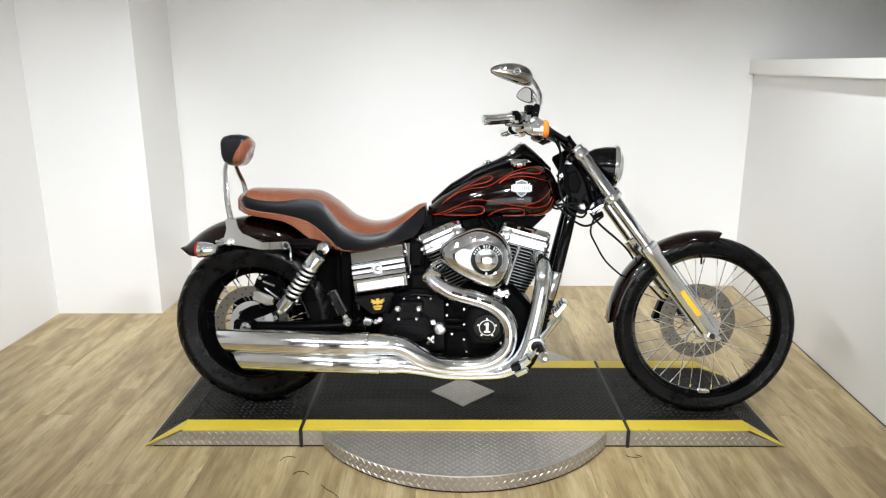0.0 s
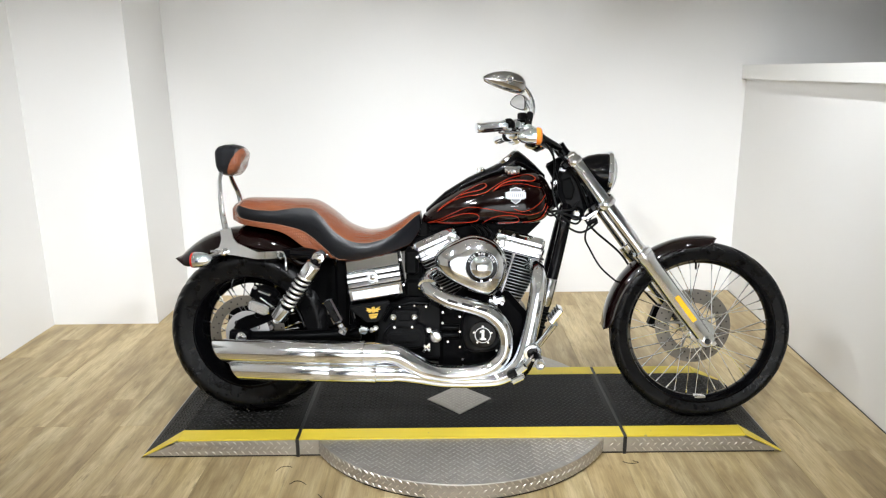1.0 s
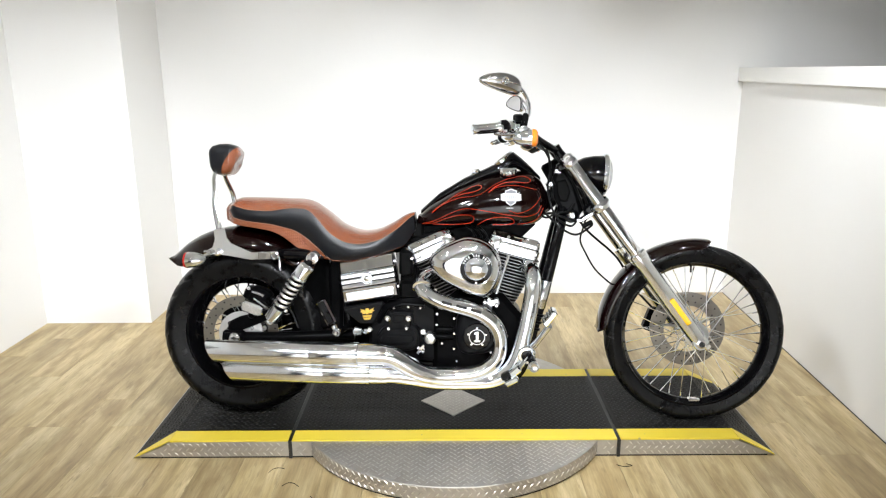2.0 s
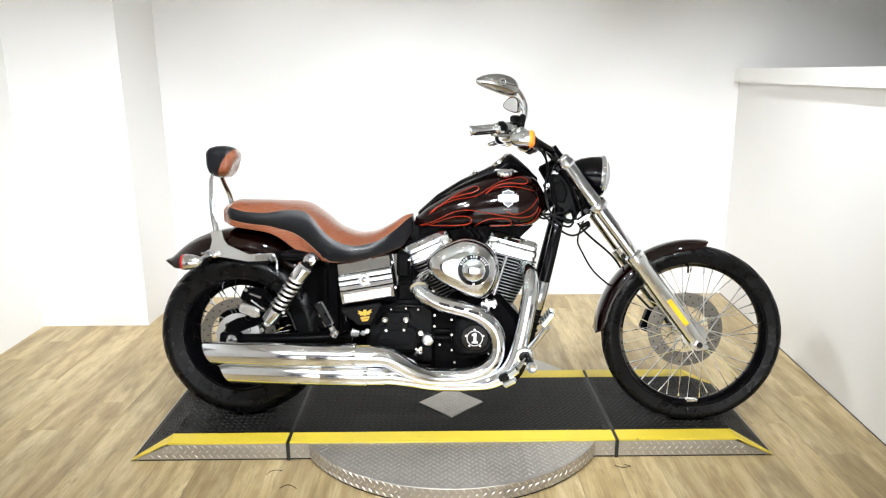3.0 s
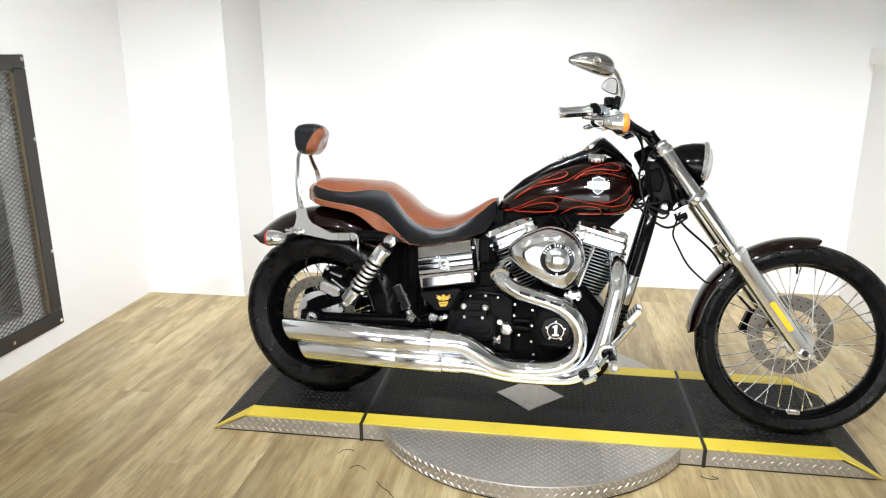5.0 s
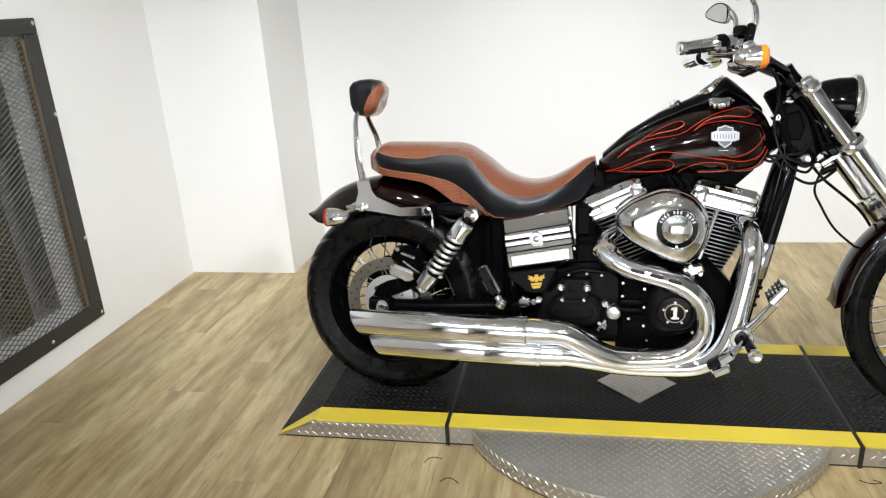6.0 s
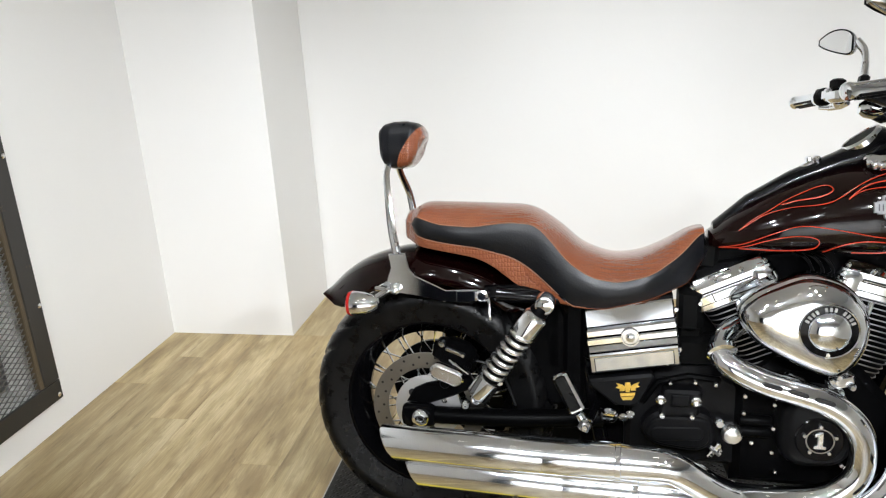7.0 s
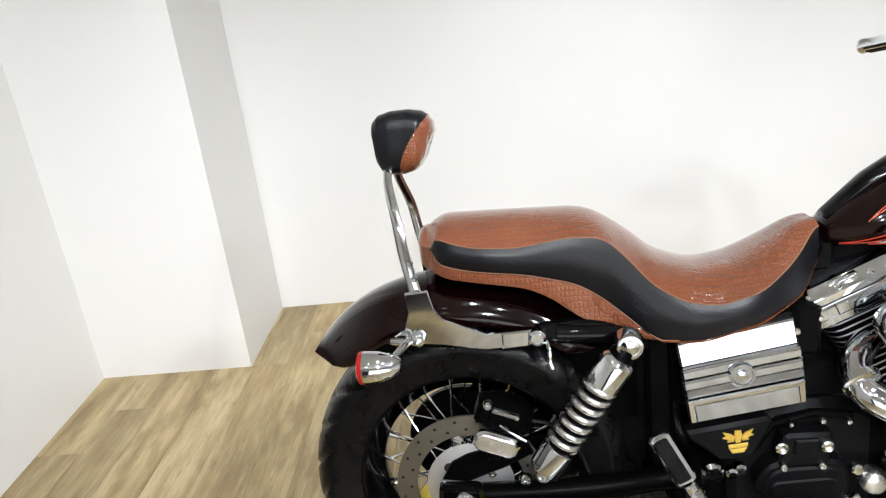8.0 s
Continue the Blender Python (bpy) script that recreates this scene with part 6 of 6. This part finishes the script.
part("numeral", slab([(TX + 0.9 * x, TZ + 0.88 * z) for x, z in one], -0.181, -0.187, 0.001), SPRING, cam_cover, "chrome raised number 1")
for x, z in ((0.822, 0.414), (0.822, 0.357), (0.822, 0.299), (0.832, 0.252), (0.759, 0.389), (0.778, 0.319), (0.76, 0.43), (0.957, 0.300), (0.79, 0.445)):
    part("case_bolt", bolt((x, -0.134 if x < 0.95 else -0.168, z), RIGHT, 0.0055, 0.006), BOLT, engine)
for z in (0.366, 0.339):
    part("case_rib", lathe([(0.010, 0), (0.0125, 0.004), (0.0125, 0.064), (0.010, 0.068)], (0.753, -0.122, z), (1, 0, 0), 16), BLACK_COAT, engine)
part("filler_plug", lathe([(0.023, 0.0), (0.0235, 0.008), (0.0225, 0.018), (0.018, 0.026), (0.008, 0.029)], (0.735, -0.130, 0.340), RIGHT, 32), SPRING, engine, "large chrome plug")
part("plug", lathe([(0.011, 0), (0.011, 0.010), (0.008, 0.013)], (0.709, -0.133, 0.362), RIGHT, 16), CHROME, engine)
gear = part("gearbox", join(slab([(0.50, 0.24), (0.76, 0.23), (0.76, 0.44), (0.70, 0.475), (0.58, 0.465), (0.50, 0.40)], -0.10, 0.12, 0.015)), SATIN_BLACK, bike, "black gearbox with chrome bolts")
HEX = [(p.x, p.z) for p in curve([(x, 0, z) for x, z in ((0.538, 0.335), (0.556, 0.366), (0.585, 0.379), (0.655, 0.381), (0.688, 0.371), (0.699, 0.340), (0.694, 0.308), (0.665, 0.288), (0.62, 0.289), (0.572, 0.296), (0.548, 0.312))], 4, True)]
clutch = part("clutch_cover", join(slab(HEX, -0.095, -0.140, 0.006), slab(inset(HEX, 0.010), -0.138, -0.146, 0.004)), SATIN_BLACK, bike, "black clutch cover")
part("raised_panel", moved(slab(stadium(0.042, 0.017), 0.0, -0.006, 0.003), Matrix.Translation((0.617, -0.145, 0.333)) @ Matrix.Rotation(radians(-4), 4, "Y")), SATIN_BLACK, clutch)
plate = part("top_cover", join(slab([(0.572, 0.360), (0.585, 0.428), (0.594, 0.433), (0.662, 0.434), (0.670, 0.428), (0.662, 0.360)], -0.095, -0.140, 0.006), slab([(0.600, 0.398), (0.603, 0.426), (0.642, 0.427), (0.642, 0.398)], -0.138, -0.147, 0.003)), SATIN_BLACK, gear)
for x, z, r in ((0.579, 0.412, 0.0115), (0.656, 0.413, 0.0115), (0.583, 0.374, 0.0075), (0.648, 0.376, 0.0075), (0.654, 0.451, 0.006), (0.698, 0.448, 0.006), (0.60, 0.446, 0.005), (0.712, 0.30, 0.005)):
    part("cover_bolt", lathe([(r, 0), (r, 0.008), (r * 0.7, 0.011), (r * 0.4, 0.008)], (x, -0.140 if z < 0.43 else -0.120, z), RIGHT, 14), BOLT, gear)
part("top_rib", sweep([(0.54, -0.105, 0.385), (0.575, -0.11, 0.44), (0.64, -0.11, 0.458), (0.71, -0.11, 0.452)], 0.008, 8), BLACK_COAT, gear)
part("oil_plug", lathe([(0.019, 0), (0.02, 0.01), (0.015, 0.016)], (0.465, -0.12, 0.355), RIGHT, 20), CHROME, gear)
for x, z in ((0.497, 0.358), (0.512, 0.366)):
    part("oil_fitting", lathe([(0.011, 0), (0.011, 0.014), (0.007, 0.018)], (x, -0.125, z), RIGHT, 14), CHROME, gear)
part("linkage", box((0.70, -0.14, 0.295), (0.012, 0.014, 0.045), 0.003, Matrix.Rotation(radians(35), 4, "Y")), CHROME, gear)
part("linkage", box((0.70, -0.14, 0.295), (0.012, 0.014, 0.035), 0.003, Matrix.Rotation(radians(-50), 4, "Y")), CHROME, gear)
# added black filler that hides white gaps between tank and engine
part("tank_filler", slab([(0.645, 0.688), (0.70, 0.712), (0.92, 0.757), (1.08, 0.785), (1.12, 0.75), (1.07, 0.70), (0.95, 0.665), (0.80, 0.665), (0.66, 0.64)], -0.035, 0.035, 0.006), BLACK_COAT, engine, "black filler added between tank and engine")
part("intake", rod((0.87, -0.02, 0.61), (0.87, -0.13, 0.61), 0.04, 24), BLACK_COAT, engine)
part("wire_pack", join(box((0.640, -0.045, 0.605), (0.050, 0.09, 0.10), 0.01), box((0.645, -0.03, 0.56), (0.06, 0.06, 0.14), 0.01), box((0.665, -0.05, 0.50), (0.10, 0.06, 0.07), 0.01), box((0.70, 0.0, 0.55), (0.08, 0.04, 0.14), 0.01)), BLACK_PLASTIC, engine, "black wiring and coil pack")
for k in range(3):
    part("spark_wire", sweep(curve([(0.86 + 0.02 * k, -0.03, 0.74), (0.88 + 0.02 * k, -0.07, 0.735), (0.90 + 0.02 * k, -0.06, 0.70), (0.90, -0.03, 0.67)], 6), 0.004, 8), CABLE, engine)

# exhaust
def pipe(name, pts, r, label, parent=None, n=9, material=CHROME):
    p = curve(pts, n)
    rad = r if not isinstance(r, list) else [float(np.interp(i / (len(p) - 1), np.linspace(0, 1, len(r)), r)) for i in range(len(p))]
    return part(name, sweep(p, rad, 28), material, parent or bike, label, 60)


def muffler(y, z, x0, x1, z1, r):
    a, b = Vector((x0, y, z)), Vector((x1, y, z1))
    d = b - a
    ln = d.length
    # slash-cut open tail
    m = part("muffler", lathe([(r * 0.90, 0.05), (r * 0.93, 0.0), (r, 0.004), (r, ln * 0.60), (r * 0.985, ln * 0.605), (r, ln * 0.61), (r, ln * 0.86), (r * 0.93, ln * 0.88), (r * 0.92, ln)], a, d, 40), MUFFLER_CHROME, bike, "long chrome muffler", 50)
    cut = fit_to_view(a)
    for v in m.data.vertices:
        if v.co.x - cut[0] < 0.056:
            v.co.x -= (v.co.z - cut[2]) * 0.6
    part("bore", lathe([(r * 0.86, 0.052), (r * 0.86, 0.054)], a, d, 32), GAP_BLACK, m)
    part("band", lathe([(r * 0.94, 0), (r * 1.02, 0.002), (r * 1.02, 0.012), (r * 0.94, 0.014)], a + d * 0.87, d, 36), CHROME, m)
    return m


muffler(-0.250, 0.314, -0.035, 0.555, 0.313, 0.0405)
muffler(-0.232, 0.240, 0.018, 0.592, 0.237, 0.0405)
pipe("header_pipe", [(0.745, -0.075, 0.575), (0.705, -0.12, 0.55), (0.712, -0.165, 0.522), (0.785, -0.180, 0.487), (0.905, -0.187, 0.455), (0.965, -0.19, 0.415), (0.990, -0.19, 0.36), (0.985, -0.19, 0.295), (0.945, -0.19, 0.247), (0.88, -0.192, 0.224), (0.77, -0.205, 0.222), (0.70, -0.226, 0.244), (0.61, -0.245, 0.303), (0.55, -0.25, 0.313)], [0.024, 0.027, 0.028, 0.028, 0.028, 0.028, 0.031, 0.035, 0.036], "chrome heat-shielded rear header pipe")
pipe("header_pipe", [(1.08, -0.07, 0.60), (1.10, -0.13, 0.60), (1.105, -0.175, 0.56), (1.095, -0.19, 0.48), (1.068, -0.20, 0.35), (1.035, -0.20, 0.262), (0.975, -0.195, 0.210), (0.88, -0.186, 0.194), (0.76, -0.200, 0.200), (0.68, -0.220, 0.222), (0.615, -0.231, 0.236), (0.575, -0.232, 0.2375)], [0.024, 0.028, 0.029, 0.029, 0.029, 0.029, 0.030, 0.034, 0.036], "chrome heat-shielded front header pipe")
for x, z in ((0.800, 0.490), (0.852, 0.478), (0.904, 0.464)):
    part("shield_slot", moved(slab(stadium(0.015, 0.0045), 0.004, -0.002, 0.0008), Matrix.Translation((x, -0.2135 - (x - 0.8) * 0.035, z + 0.003)) @ Matrix.Rotation(radians(15), 4, "Y")), GAP_BLACK, bpy.data.objects["header_pipe"], "dark heat-shield slot")
for pts in ([(0.735, -0.11, 0.555), (0.722, -0.165, 0.548)],):
    part("pipe_clamp", lathe([(0.026, 0), (0.034, 0.003), (0.034, 0.016), (0.026, 0.019)], (0.704, -0.142, 0.542), (0.1, -0.75, -0.4), 24), CHROME, bpy.data.objects["header_pipe"])

# forward controls
fc = part("foot_control", sweep(curve([(1.081, -0.20, 0.317), (1.11, -0.22, 0.349), (1.138, -0.24, 0.394), (1.160, -0.252, 0.430)], 6), [0.016] * 8 + [0.0145] * 11, 12, 0.75), CHROME, bike, "chrome forward foot controls")
PAD_M = Matrix.Rotation(radians(38), 4, "Y")
part("pedal_pad", box((1.158, -0.27, 0.468), (0.020, 0.062, 0.062), 0.007, PAD_M), CHROME, fc, "chrome brake pedal pad")
for k in range(5):
    part("pad_rib", box(Vector((1.158, -0.27, 0.468)) + PAD_M @ Vector((-0.011, 0, -0.024 + 0.012 * k)), (0.004, 0.056, 0.005), 0.0015, PAD_M), RUBBER, fc)
part("pivot_ring", lathe([(0.020, 0.0), (0.030, 0.0), (0.033, 0.004), (0.033, 0.018), (0.029, 0.024), (0.020, 0.024), (0.020, 0.0)], (1.083, -0.214, 0.314), RIGHT, 28, False), CHROME, fc)
part("pivot_core", lathe([(0.021, 0.0), (0.021, 0.016), (0.012, 0.018)], (1.083, -0.214, 0.314), RIGHT, 20), BLACK_PAINT, fc)
part("mount_bracket", slab([(1.045, 0.262), (1.085, 0.262), (1.108, 0.33), (1.090, 0.352), (1.062, 0.335)], -0.10, -0.19, 0.006), BLACK_PAINT, fc, "gloss black control bracket")
part("peg_arm", sweep(curve([(1.094, -0.20, 0.316), (1.068, -0.238, 0.284), (1.046, -0.248, 0.262)], 5), 0.016, 12, 0.6), CHROME, fc)
part("toe_piece", join(box((1.040, -0.252, 0.262), (0.026, 0.030, 0.050), 0.005, Matrix.Rotation(radians(50), 4, "Y")), box((1.030, -0.258, 0.230), (0.020, 0.030, 0.050), 0.005, Matrix.Rotation(radians(62), 4, "Y"))), CHROME, fc, "chrome step piece")
part("toe_rubber", box((1.013, -0.252, 0.247), (0.040, 0.032, 0.024), 0.006, Matrix.Rotation(radians(-28), 4, "Y")), RUBBER, fc)
part("peg", lathe([(0.010, 0), (0.0135, 0.004), (0.0135, 0.105), (0.010, 0.110)], (1.098, -0.215, 0.304), (0.05, -1, 0.05), 20), BLACK_PAINT, fc, "black foot peg")
part("peg_end", lathe([(0.0135, 0), (0.018, 0.002), (0.018, 0.012), (0.013, 0.017), (0.008, 0.015)], (1.1035, -0.322, 0.3095), (0.05, -1, 0.05), 20), CHROME, fc, "round chrome peg end")

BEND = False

# loose threads on the floor beside the platform
for run in ([(-0.664, -0.413), (-0.653, -0.388), (-0.632, -0.381), (-0.612, -0.388)], [(-0.598, -0.496), (-0.582, -0.478), (-0.562, -0.480), (-0.540, -0.500)],
            [(-0.490, -0.558), (-0.462, -0.590), (-0.440, -0.606), (-0.409, -0.646)], [(0.585, -0.372), (0.610, -0.384), (0.640, -0.378), (0.622, -0.366)]):
    thread = part("thread", sweep(curve([(x - run[0][0], y - run[0][1], 0.0015) for x, y in run], 6), 0.0011, 6), CABLE)
    thread.location = (run[0][0], run[0][1], GROUND)
    tagged(thread, "thin dark curled thread lying on the floor", "thread", "loose threads")

# ---- floor planks, laid away from the viewer ----
rnd = random.Random(7)
WIDE, LONG = 0.152, 1.22
plank_meshes = {}


def plank_mesh(width, length):
    """One board; alike boards share their mesh."""
    key = (round(width, 3), round(length, 3))
    if key not in plank_meshes:
        vs, fs = box((0, 0, 0), (key[0] - 0.0006, key[1] - 0.0006, 0.006), 0.0006)
        me = bpy.data.meshes.new("plank")
        me.from_pydata([tuple(v) for v in vs], [], fs)
        me.materials.append(PLANK)
        plank_meshes[key] = me
    return plank_meshes[key]


x = LEFT
while x < 1.75:
    y = NEAR - rnd.choice((0.2, 0.4, 0.6, 0.8, 1.0)) * LONG
    while y < BACK:
        y0, y1 = max(y, NEAR), min(y + LONG, BACK)
        if y1 - y0 > 0.02:
            ob = bpy.data.objects.new("plank", plank_mesh(WIDE, y1 - y0))
            scene.collection.objects.link(ob)
            ob.parent = floor
            ob.location = (x + WIDE / 2, (y0 + y1) / 2, GROUND - 0.003)
        y += LONG
    x += WIDE
